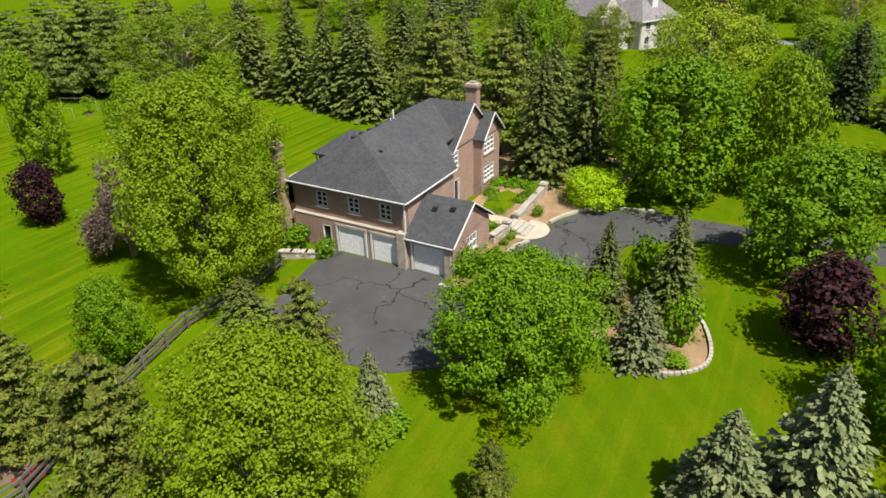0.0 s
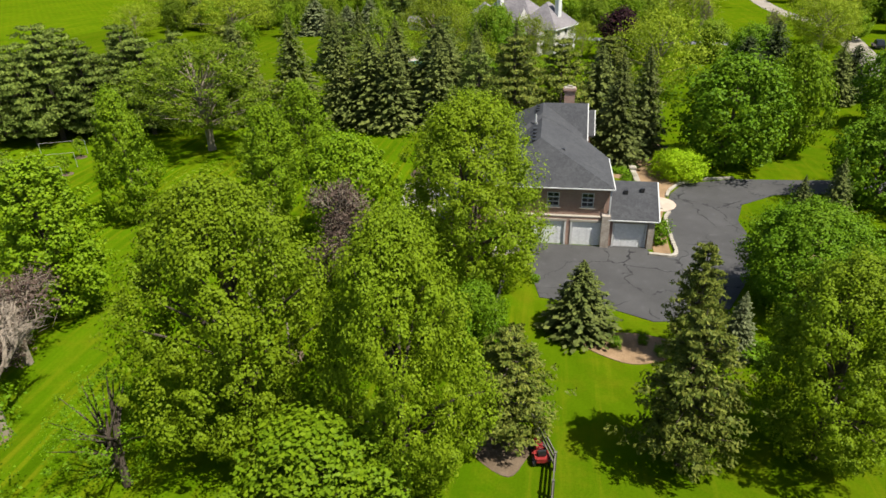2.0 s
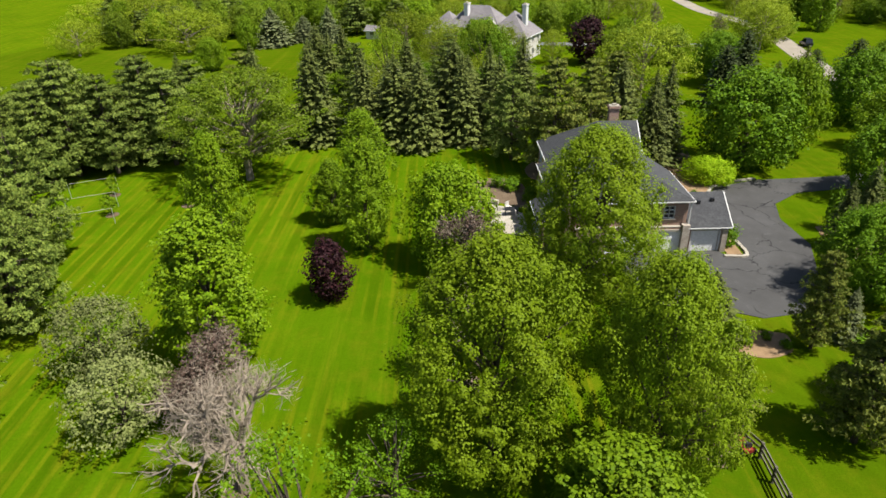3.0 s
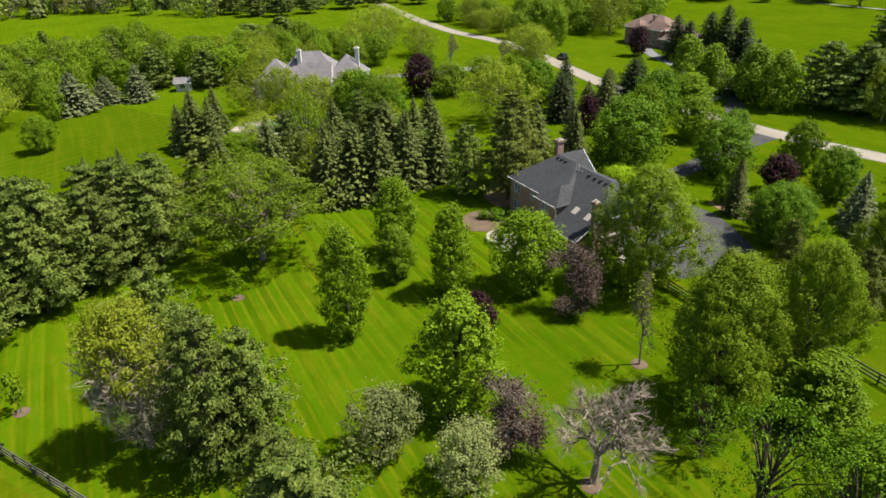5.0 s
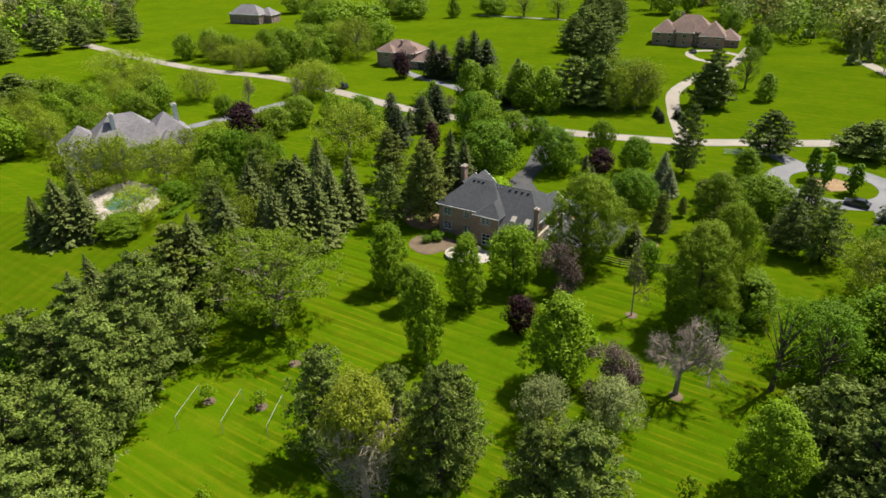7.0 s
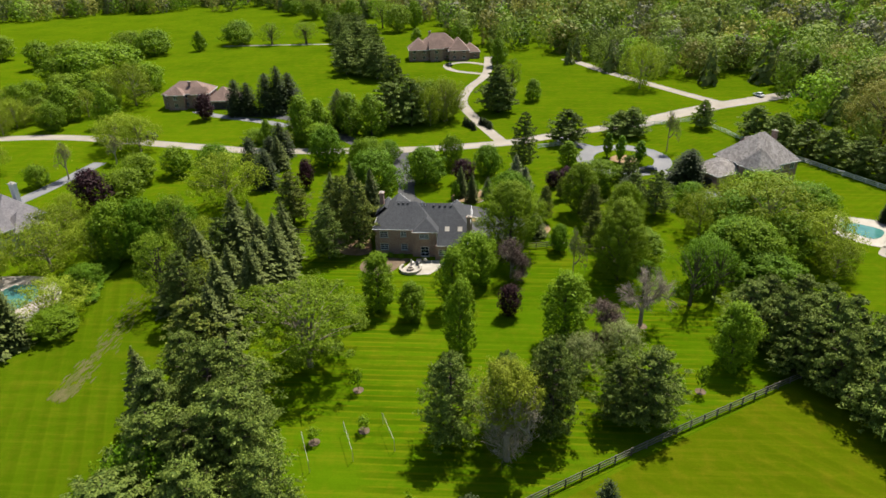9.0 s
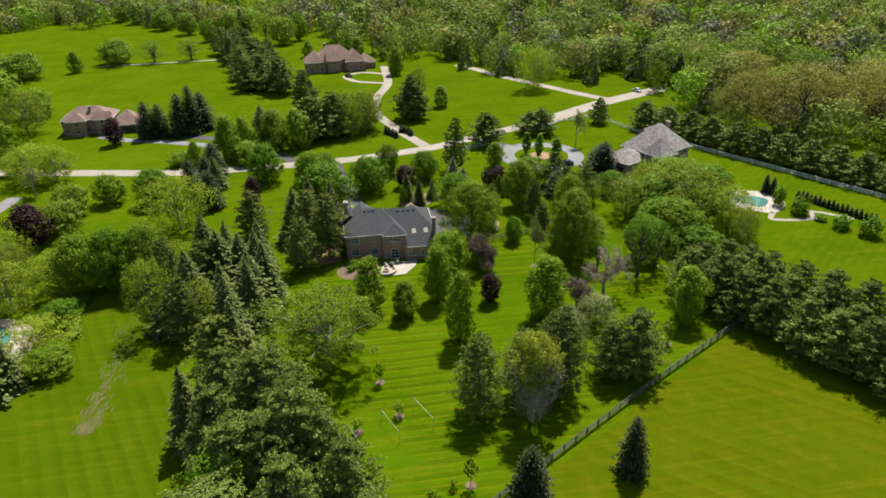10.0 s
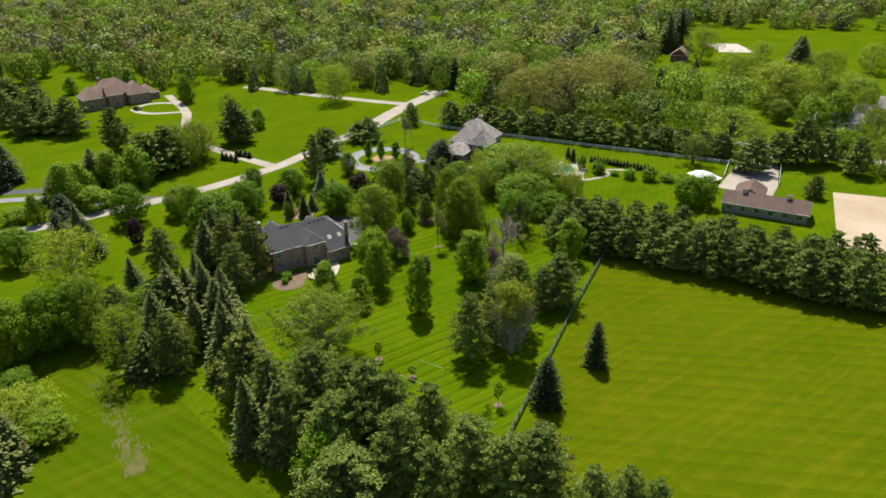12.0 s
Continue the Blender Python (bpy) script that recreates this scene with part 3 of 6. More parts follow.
def spruce_tree(name, seed, h, w, material, layers=26, boughs=11, cards=6, droop=0.24, label="", category="spruce", full=1.0, low=0.03, shape=0.72, card=0.25):
    """A conical conifer: whorls of drooping boughs, each a spray of needle cards."""
    rng = np.random.RandomState(seed)
    quads = []
    for i in range(layers):
        s = i / (layers - 1)
        z = h * (low + (0.985 - low) * s**0.92)
        reach = w / 2 * max(0.03, (1 - s) ** shape) * (1 + 0.12 * math.sin(i * 2.3 + seed))
        k = max(4, int(boughs * (0.55 + 0.45 * (1 - s))))
        for b in range(k):
            a = 2 * math.pi * (b + rng.uniform(-0.35, 0.35)) / k + i * 0.7
            ln = reach * rng.uniform(0.72, 1.12) * full
            d = np.array([math.cos(a), math.sin(a), 0])
            side = np.array([-d[1], d[0], 0])
            t = (np.arange(cards) + 0.6) / cards
            t = np.clip(t + rng.uniform(-0.06, 0.06, cards), 0.02, 1.1)
            off = rng.uniform(-1, 1, cards) * 0.16 * ln * (1.1 - 0.5 * t)
            c = d * (ln * t)[:, None] + side * off[:, None]
            c[:, 2] = z - droop * ln * t**1.4 + rng.uniform(-0.03, 0.03, cards) * h * 0.3 + 0.10 * ln * t**4
            n = np.array([0, 0, 1.0]) + d * 0.45 + rng.normal(size=(cards, 3)) * 0.35
            u = d - np.array([0, 0, droop]) + side * (off / (0.2 * ln + 1e-6) * 0.5)[:, None] + rng.normal(size=(cards, 3)) * 0.15
            size = (card * ln + 0.42 * card * w / 5) * rng.uniform(0.8, 1.2, cards)
            quads.append(kites(c, n, u, size * 1.25, size * 0.85))
    e = thing(name, (0, 0, 0), label, category)
    r0 = 0.022 * h
    part("trunk", *tube([(0, 0, 0), (0, 0, h * 0.3), (0, 0, h * 0.7), (0, 0, h * 0.97)], [r0, r0 * 0.75, r0 * 0.4, r0 * 0.05], 7), BARK, e)
    crown = new("crown", leaf_mesh("crown", quads, material))
    crown.parent = e
    e["h"], e["w"] = h, w
    return e


def pine_tree(name, seed, h, w, material, layers=11, boughs=7, tufts=6, per=10, low=0.12, label="", category="pine", full=1.0, needle=0.45):
    """A soft-needled pine: spreading whorls with upturned tufts and gaps between the tiers."""
    rng = np.random.RandomState(seed)
    quads, wood = [], []
    r0 = 0.02 * h
    wood.append(tube([(0, 0, 0), (0.01 * h, 0, h * 0.35), (0, 0.01 * h, h * 0.7), (0, 0, h * 0.97)], [r0 * 1.2, r0, r0 * 0.55, r0 * 0.1], 7))
    for i in range(layers):
        s = i / (layers - 1)
        z = h * (low + (0.93 - low) * s)
        reach = w / 2 * (0.35 + 0.65 * math.sin(math.pi * min(1, (1 - s) * 0.62 + 0.12)) ** 0.8) * (1 - 0.62 * s**2.2) * full
        k = max(4, int(boughs * (1 - 0.35 * s)))
        for b in range(k):
            a = 2 * math.pi * (b + rng.uniform(-0.4, 0.4)) / k + i * 1.1
            ln = reach * rng.uniform(0.62, 1.1)
            d = np.array([math.cos(a), math.sin(a), 0.0])
            tip = d * ln + np.array([0, 0, z + 0.10 * ln + rng.uniform(-0.03, 0.03) * h])
            wood.append(tube([(0, 0, z - 0.05 * ln), tuple(tip * [0.55, 0.55, 0] + np.array([0, 0, z])), tuple(tip)], [r0 * 0.3, r0 * 0.18, r0 * 0.05], 4))
            for q in range(tufts):
                t = 1 - 0.75 * (q / tufts) ** 1.2
                cc = d * ln * t + np.array([0, 0, z + 0.10 * ln * t * t]) + rng.normal(size=3) * np.array([0.15, 0.15, 0.022]) * ln * 1.1
                dd = sphere_dirs(rng, per) * np.array([1, 1, 0.4]) + d * 0.6 + np.array([0, 0, 0.35])
                rad = (0.10 * ln + 0.22) * rng.uniform(0.8, 1.2)
                c = cc + dd * rad * rng.uniform(0.4, 1.0, (per, 1))
                n = dd + rng.normal(size=(per, 3)) * 0.7 + np.array([0, 0, 0.5])
                sz = needle * rng.uniform(0.7, 1.3, per)
                quads.append(kites(c, n, dd + rng.normal(size=(per, 3)) * 0.4, sz, sz * 0.42))
    e = thing(name, (0, 0, 0), label, category)
    part("trunk", *joined(wood), BARK, e)
    crown = new("crown", leaf_mesh("crown", quads, material))
    crown.parent = e
    e["h"], e["w"] = h, w
    return e


def bare_tree(name, seed, h, w, material, label="", category="tree", leaves=None, leaf_count=0, leaf=0.3, leaf_from=0.0, depth=6, fork=0.2, twigs=0, thin=1.0):
    """A tree whose forked branches and twigs show."""
    rng = np.random.RandomState(seed)
    wood, tips = [], []

    def grow(p, d, ln, r, level):
        q = p + d * ln * 0.5 + Vector(rng.normal(size=3)) * ln * 0.05
        e2 = p + d * ln
        wood.append(tube([p, q, e2], [r, r * 0.85, r * 0.65], 6 if level < 2 else 3))
        tips.append(e2)
        tips.append(q)
        if level == depth:
            return
        for _ in range(3 + int(rng.rand() < 0.2) + (level == 0) * 2):
            spread = 0.6 if level else 0.5
            dn = (d + Vector(rng.normal(size=3)) * spread + Vector((0, 0, 0.12 if level < 2 else -0.02))).normalized()
            grow(e2 - d * ln * rng.uniform(0, 0.35), dn, ln * rng.uniform(0.55, 0.85), max(r * 0.62, 0.0012 * thin), level + 1)

    grow(Vector((0, 0, 0)), Vector((0.04, 0.02, 1)).normalized(), fork, 0.017 * thin, 0)
    co = np.array([v for vs, _ in wood for v in vs])
    top_z, rad = np.percentile(co[:, 2], 99.5), np.percentile(np.hypot(co[:, 0], co[:, 1]), 97)
    scale = np.array([w / 2 / rad, w / 2 / rad, h / top_z])
    vs, fs = joined(wood)
    e = thing(name, (0, 0, 0), label, category)
    part("trunk", [tuple(np.array(v) * scale) for v in vs], fs, material, e)
    t = np.array([tuple(p) for p in tips]) * scale
    if twigs:
        t0 = t[t[:, 2] > 0.2 * h]
        c = t0[rng.randint(len(t0), size=twigs)] + rng.normal(size=(twigs, 3)) * 0.3
        u = c * np.array([1, 1, 0.35]) / (0.3 * w) + rng.normal(size=(twigs, 3)) * 0.7
        spray = new("twig_spray", leaf_mesh("twig_spray", kites(c, sphere_dirs(rng, twigs), u, rng.uniform(0.5, 1.1, twigs), np.full(twigs, 0.02)), material))
        spray.parent = e
    if leaves:
        t = t[t[:, 2] > leaf_from * h]
        c = t[rng.randint(len(t), size=leaf_count)] + rng.normal(size=(leaf_count, 3)) * 0.35
        d = sphere_dirs(rng, leaf_count) + np.array([0, 0, 0.5])
        s = leaf * rng.uniform(0.6, 1.3, leaf_count)
        crown = new("crown", leaf_mesh("crown", kites(c, d, sphere_dirs(rng, leaf_count), s * 1.2, s), leaves))
        crown.parent = e
    e["h"], e["w"] = h, w
    return e


def half_bare_tree(name, seed, h, w, label):
    """A tree with a mass of fine upswept twigs below and a leafed dome on top."""
    e = bare_tree(name, seed, h * 0.9, w * 0.9, TWIG_BARK, label, "tree", fork=0.1)
    rng = np.random.RandomState(seed)
    k = 1700
    z = rng.uniform(0.10, 0.72, k)
    a = rng.uniform(0, 2 * math.pi, k)
    r = 0.5 * w * np.sqrt(rng.uniform(0.0, 1.0, k)) * np.clip(0.4 + 1.3 * z, 0.3, 1) * (1 + 0.18 * np.sin(4 * a + 5 * z))
    c = np.stack([r * np.cos(a), r * np.sin(a), z * h], 1)
    u = np.stack([np.cos(a) * 0.8, np.sin(a) * 0.8, np.full(k, 0.75)], 1) + rng.normal(size=(k, 3)) * 0.35
    spray = new("twig_spray", leaf_mesh("twig_spray", kites(c, sphere_dirs(rng, k), u, rng.uniform(1.0, 2.4, k), np.full(k, 0.045)), TWIG_BARK))
    spray.parent = e
    rng, quads, _, per, leaf = broad_crown(seed + 1, 210, 90, 0.17, 0.46, 0.64, 1.3, 0.13, 0.08, 0.35)
    crown = new("crown", leaf_mesh("crown", [blob_leaves(rng, q * np.array([w * 1.08, w * 1.08, h]), o, s * w, per, leaf, 0.8, 0.6, 0.4, 0.5) for q, o, s in quads], YELLOW))
    crown.parent = e
    e["h"], e["w"] = h, w
    return e


def plant(models, rows, group="", seed=1, far_models=(), far=95.0):
    """Stands copies of the models at rows of (x, y, height, width); the first of each model moves to its first place."""
    rng = random.Random(seed)
    used = PLANTED
    for k, (x, y, h, w) in enumerate(rows):
        pool = far_models if far_models and (x + 40) ** 2 + (y - 5) ** 2 > far * far else models
        src = pool[(k * 7 + seed) % len(pool)]
        m = pose(x, y, 0, 0, 0, rng.uniform(0, 360))
        sc = (w / src["w"], w / src["w"], h / src["h"])
        if src.name in used:
            ob = copy_thing(src, m)
        else:
            used.add(src.name)
            ob = src
        ob.matrix_basis = m @ Matrix.Diagonal((*sc, 1))
        if group:
            tagged(ob, group=group)


PLANTED = set()
NEAR = [
    broad_tree("maple_tree", 11, 15, 11, MAPLE, 640, 120, 0.13, 0.06, 0.42, 1.15, 0.088, label="tall maple with fresh bright green leaves", limbs=26, wild=0.38, spray=0.5, inner=0.15),
    broad_tree("maple_tree", 12, 15, 10, MAPLE, 640, 120, 0.13, 0.07, 0.42, 1.1, 0.088, label="tall maple with fresh bright green leaves", limbs=26, wild=0.38, spray=0.5, inner=0.15),
]
ROUND_NEAR = [broad_tree("maple_tree", 21, 8, 9, DEEP, 520, 110, 0.13, 0.06, 0.45, 1.6, 0.09, label="round-crowned maple with deep green leaves", limbs=18)]
ROUND = [broad_tree("maple_tree", 31 + k, 9, 9, (DEEP, LINDEN)[k % 2], 260, 75, 0.2, 0.07, 0.45, 1.4, 0.12, label="round-crowned broadleaf tree in full leaf") for k in range(3)]
ROUND_FAR = [broad_tree("broadleaf_tree", 41 + k, 9, 9, (LINDEN, AIRY)[k % 2], 100, 70, 0.30, 0.08, 0.45, 1.3, 0.19, gaps=0.08, label="round green broadleaf tree on grass", limbs=10) for k in range(3)]
LINDENS = [broad_tree("linden_tree", 51 + k, 11, 6, LINDEN, 300, 70, 0.16, 0.045, 0.36, 1.2, 0.125, label="upright oval linden tree in full leaf", limbs=14, spray=0.5) for k in range(2)]
LINDEN_FAR = [broad_tree("linden_tree", 61, 11, 8, LINDEN, 110, 70, 0.30, 0.04, 0.28, 0.4, 0.18, label="dense conical green shade tree", limbs=6)]
WILLOWS = [broad_tree("willow_tree", 71 + k, 10, 12, WILLOW, 170, 70, 0.2, 0.12, 0.5, 1.2, 0.13, gaps=0.2, label="broad yellow-green willow with soft crown", limbs=22, bark=BARE_BARK, wild=0.7, spray=0.5) for k in range(2)]
HONEY = [broad_tree("honey_locust", 81, 14, 14, AIRY, 250, 125, 0.16, 0.25, 0.6, 1.7, 0.09, gaps=0.12, trunk=0.022, limbs=60, label="wide open-crowned locust with several leaning stems", bark=BARE_BARK, stems=3, inner=0.4, wild=0.7, spray=0.3, flat=0.5)]
AIRYS = [broad_tree("birch_tree", 91 + k, 11, 8, AIRY, 150, 80, 0.125, 0.2, 0.55, 1.0, 0.12, gaps=0.25, label="thin-leaved tree with an open airy crown", limbs=30, stems=2, wild=0.7) for k in range(2)]
THIN = [broad_tree("birch_tree", 95, 11, 8, DEEP, 120, 60, 0.115, 0.18, 0.55, 1.0, 0.11, gaps=0.3, label="thin-leaved tree with an open airy crown", limbs=34, stems=2, wild=0.7)]
CRABS = [broad_tree("crabapple_tree", 101, 6, 6.5, CRAB, 130, 70, 0.14, 0.12, 0.5, 1.3, 0.15, gaps=0.12, label="low spreading crabapple in pale blossom", limbs=14)]
PLUMS = [broad_tree("plum_tree", 111, 6, 4.5, PLUM, 90, 60, 0.2, 0.1, 0.45, 1.0, 0.2, label="small plum tree with dark purple leaves", limbs=10)]
PLUM_THINS = [bare_tree("plum_tree", 121, 7, 6, BARE_BARK, "sparse plum tree with reddish brown young leaves", "tree", PLUM_THIN, 9000, 0.17, fork=0.13, twigs=3000)]
BARES = [bare_tree("bare_tree", 131, 9.5, 8, BARE_BARK, "leafless tree with pale tangled twigs", fork=0.06, twigs=2600, thin=0.38, depth=5)]
BARE_SMALL = [bare_tree("young_tree", 141, 10, 4.5, BARE_BARK, "slender tree just coming into leaf", "tree", WILLOW, 500, 0.22)]
YELLOWS = [half_bare_tree("ash_tree", 151, 14.6, 8.5, "half-bare tree with grey twigs and yellow-green top")]
SPRUCES = [spruce_tree("spruce_tree", 161 + k, 12, 6, NEEDLE, 38, 14, 22, label="tall dark green spruce with drooping boughs", card=0.125) for k in range(3)]
BLUES = [spruce_tree("blue_spruce", 171, 7, 4.5, BLUE, 34, 16, 16, 0.10, label="blue-green spruce with dense tiers", card=0.14)]
CONES = [spruce_tree("arborvitae_tree", 181, 11, 6.6, DARK, 40, 16, 10, 0.1, label="dense dark green conical evergreen", category="evergreen", shape=0.42, low=0.01, card=0.14)]
CONES[0]["w"] = 5.0  # counted at mid height, where these stand full
PINES = [pine_tree("pine_tree", 191 + k, 11.5, 8, PINE, 13, 8, 8, 26, needle=0.33, label="bushy blue-green white pine with layered boughs") for k in range(3)]
PINE_FAR = [pine_tree("pine_tree", 196, 11.5, 8, PINE, 11, 8, 7, 18, label="bushy blue-green pine beyond the garden", needle=0.6)]
BELT = [pine_tree("pine_tree", 198 + k, 11.5, 8, PINE, 12, 8, 7, 22, label="bushy pine in a dense windbreak", needle=0.42) for k in range(2)]
PALES = [pine_tree("pine_tree", 201, 14, 8, PALE_PINE, 15, 8, 8, 20, 0.14, needle=0.42, label="tall pale green pine with open tiers")]
OAKS = [broad_tree("oak_tree", 261 + k, 13, 15, OLIVE_LEAF, 190, 90, 0.2, 0.12, 0.5, 1.3, 0.105, gaps=0.12, label="broad oak with olive young leaves", limbs=30, wild=0.6) for k in range(2)]
SHRUBS = [broad_tree("shrub", 211, 2, 2, DEEP, 36, 34, 0.16, 0.05, 0.4, 1.6, 0.3, label="rounded leafy green garden shrub", category="shrub", limbs=6)]
DOMES = [broad_tree("clipped_shrub", 221, 3.2, 5.3, DOME, 170, 90, 0.13, 0.05, 0.35, 2.2, 0.15, label="dome-shaped bright lime green shrub", category="shrub", limbs=8)]
COLUMNS = [broad_tree("columnar_tree", 231, 7.5, 2.8, DEEP, 40, 24, 0.4, 0.14, 0.45, 1.0, 0.3, label="narrow columnar tree on the driveway island", limbs=4)]
SAPLINGS = [broad_tree("sapling", 241, 3, 1.7, LINDEN, 22, 16, 0.2, 0.35, 0.6, 1.0, 0.3, label="young sapling in a small mulch ring", limbs=5, trunk=0.012)]

plant(NEAR, [(-20.9, -27, 15.7, 9.3), (-12.1, -28.8, 15.2, 7.7), (8.9, -23.7, 11.8, 7.3), (-11.3, -8.0, 15, 11.2)], 'maples', 1)
plant(ROUND_NEAR, [(12.6, -8.5, 8, 8.9)], '', 2)
plant(LINDENS, [(-14.9, -32.7, 7.4, 7.2)], '', 36)
plant(ROUND, [(14.5, 23, 12, 13), (22.2, 27, 12.4, 7.5), (26, 12.2, 9.2, 9.7), (-9.8, -17.6, 5.6, 4), (-23, -1.2, 9.8, 8.4), (-17.2, 45.4, 8, 9.5), (-75.4, 33.5, 10, 9.2), (24.7, 85.2, 7.6, 9), (30.8, 78.1, 7.4, 8.3), (59.9, 111.6, 6.3, 8.8), (37.7, 6.4, 8.6, 6.1), (83.1, 16.5, 12.1, 11.1), (82.4, 22.8, 11.4, 10.1), (87.1, 10.5, 9.2, 8.4), (230.3, 133, 11.8, 19.1), (21.6, 110.7, 5.8, 5.9), (36, 27.7, 8.3, 8.7), (43.2, 23.9, 5.5, 6.7)], 'broadleaf trees', 3, far_models=ROUND_FAR)
plant(ROUND, [(8.7, -63.7, 9, 16.8), (-1.4, -55.2, 9, 14.8), (-14.1, -50.3, 9, 11.4), (-11.3, -59.6, 9, 10.7), (3.7, -69.4, 9, 11.8), (-22, -41.9, 9, 8.2), (13.6, 83.5, 7.6, 9.8), (1, 148.2, 8.6, 9.6), (-29.6, 129.3, 8.9, 12), (-10.9, 62.2, 4.8, 10.5), (-40.8, -87.4, 8.2, 7.6), (-43.5, -91, 8.6, 6.8), (-74.5, 89.9, 7, 6.1), (-72.7, 113.4, 8, 5.6), (31.9, -3.3, 7.9, 7.2), (20.9, -29.5, 8, 10.4), (38.6, 39.9, 10.6, 9.3), (27.8, 66.3, 9.2, 9.5), (-16.3, 69, 12.2, 10.1), (-15.9, 63.5, 12.4, 8.3)], 'broadleaf trees', 4, far_models=ROUND_FAR)
plant(ROUND, [(-15.2, 58.1, 12, 9.6), (57.9, 66.1, 4.2, 7.7), (-16.9, -51.3, 9.9, 12.1), (-22.5, -52.3, 6.5, 10.5), (11.7, -48.5, 6.1, 7.2), (188.5, 238.6, 11.2, 14.6), (168.1, 204.9, 11.8, 13.5), (133.8, 162.3, 16.2, 21.4), (209, 183.4, 10.1, 18), (201.6, 166.6, 11.7, 20.4), (148.2, 157.6, 14, 24.9), (153.8, 180.6, 14.1, 17.9), (127.5, 171.3, 11.5, 11.8), (109.8, 144.6, 10.7, 15.3), (104.3, 153.1, 10.6, 12.9), (125.7, 131.9, 10.1, 13.7), (-27.7, 69.7, 4.7, 6.2), (-41.7, 66.5, 4.2, 8)], 'broadleaf trees', 5, far_models=ROUND_FAR)
plant(PLUMS, [(27.3, 2.8, 5.9, 5.6), (-33.6, -7.2, 5.7, 4.1), (83.5, 92, 8.6, 6.5), (24.1, -19.2, 4.2, 3.7), (22, 41.4, 7.5, 4.1), (7.9, 88, 9.5, 9), (26, -22.6, 4.5, 4.4)], 'purple plum trees', 6)
plant(PLUM_THINS, [(-21.1, -7.9, 7.6, 6), (-39.2, -21.9, 6, 6.3)], '', 7)
plant(BLUES, [(27.1, -10.3, 7.8, 5.2), (23.7, -12.4, 5.8, 4.3), (7.0, -14.8, 4.8, 2.6), (17.9, -3.4, 5.1, 3.5), (-67.6, 119.5, 9.6, 10.9), (-60.5, 125, 6.8, 8.3), (-53.3, 121.9, 9.5, 7.4)], 'blue spruces', 8)
plant(SPRUCES, [(-3, -13.3, 5.6, 5.5), (2, 21.5, 13, 6.9), (5.4, 26.5, 13, 6.6), (14.7, 0.3, 7.2, 3.7), (18.5, 3, 7.8, 4), (-19.8, 38.6, 12, 8.6), (-30.3, 35.5, 13, 10.3), (-33, 49.2, 8.2, 9.5), (-21.7, 42, 13.6, 12), (-28.5, 45.3, 8.9, 9.8), (-26.7, 33.4, 13.2, 8.1), (-20.7, 35.5, 12.8, 7.2), (-15.5, 35.5, 12.8, 7.2), (-47.8, 73.4, 12, 9.2), (0.2, 29.6, 12.7, 8.8), (36.2, 52.5, 9.5, 6.4), (33.2, 55, 6.6, 5.6), (69, 54.1, 10.5, 12.6), (72.6, 43.7, 13.1, 12.6)], 'spruces', 9)
plant(SPRUCES, [(50.3, -296.4, 13.9, 14.9), (-45.2, 71, 11, 6.2), (-43.2, 75.5, 12, 6.4), (-50.2, 77, 9, 5.7), (-49.8, 35.5, 15, 8.4), (-34.7, 35.1, 14, 7.2), (-62.2, 40.4, 13, 6.8), (-66.4, 36.9, 13.5, 7.9), (-42.3, 37.4, 15, 9.3), (115.8, -279.5, 24.2, 17.4), (115.1, -268.6, 22, 15.5), (132.6, -226.2, 18.7, 20.8), (122, -252.2, 15.8, 21.1), (55.6, -302.6, 12.7, 12.9), (117.5, -119, 14.5, 12), (108.4, -120.9, 14.3, 11.8)], 'spruces', 10)
plant(PINES, [(-63.1, 0.8, 14, 7.4), (-57.9, -24.6, 11.6, 9.6), (-61.1, -11.8, 15.4, 7.6), (-60.7, -6.0, 12.5, 6.4), (-57.8, -11.5, 13.0, 6.6), (-58.3, -20.5, 10, 6.3), (-85.6, 17, 11, 8.7), (-92.8, 10.8, 11.5, 9.9), (-90.7, 15.2, 10, 7), (-86.1, 23.6, 10, 7.5), (-81.4, 27.7, 10, 7), (-101.1, 8.8, 10, 6), (-103, 4.3, 9, 5.4), (-106.6, 3.1, 9, 5.2), (-63.6, 30.6, 15, 9.7), (-72, 25.3, 15.7, 10.5), (-81.4, 33.9, 10.9, 13.2), (-70.8, 29.8, 10.7, 11.3), (-14.5, 27.5, 12, 7), (243.2, 75.1, 14.2, 13)], 'pines', 11, far_models=PINE_FAR)
plant(PINES, [(196.3, 61.3, 16.4, 12.5), (166.8, 51.6, 16.3, 12.9), (144.2, 43.2, 15.2, 13.3), (221.8, 65.3, 15.9, 11.7), (111.7, 31.9, 16, 10.1), (75.4, 27.6, 14.6, 13.1), (92.4, -6.6, 12.8, 11.4), (58.8, -25.9, 10.3, 10.3), (66.2, -45.9, 8.9, 9.5), (36.6, -12.4, 15.8, 7.2), (186.8, 51.3, 16.4, 10.5), (74.3, -68.9, 9, 6.5), (-31.3, 171.4, 6.9, 12.3), (-40, 168.9, 7.5, 10.2), (-13.5, 172.3, 8.9, 14.7), (-1.7, 173.9, 10.1, 13.3), (-35.9, 127.3, 10.1, 8.7), (76.6, 21.3, 15.3, 11.6), (151, 48.6, 12.1, 10.8), (67.9, -42.7, 7.4, 9)], 'pines', 12, far_models=PINE_FAR)
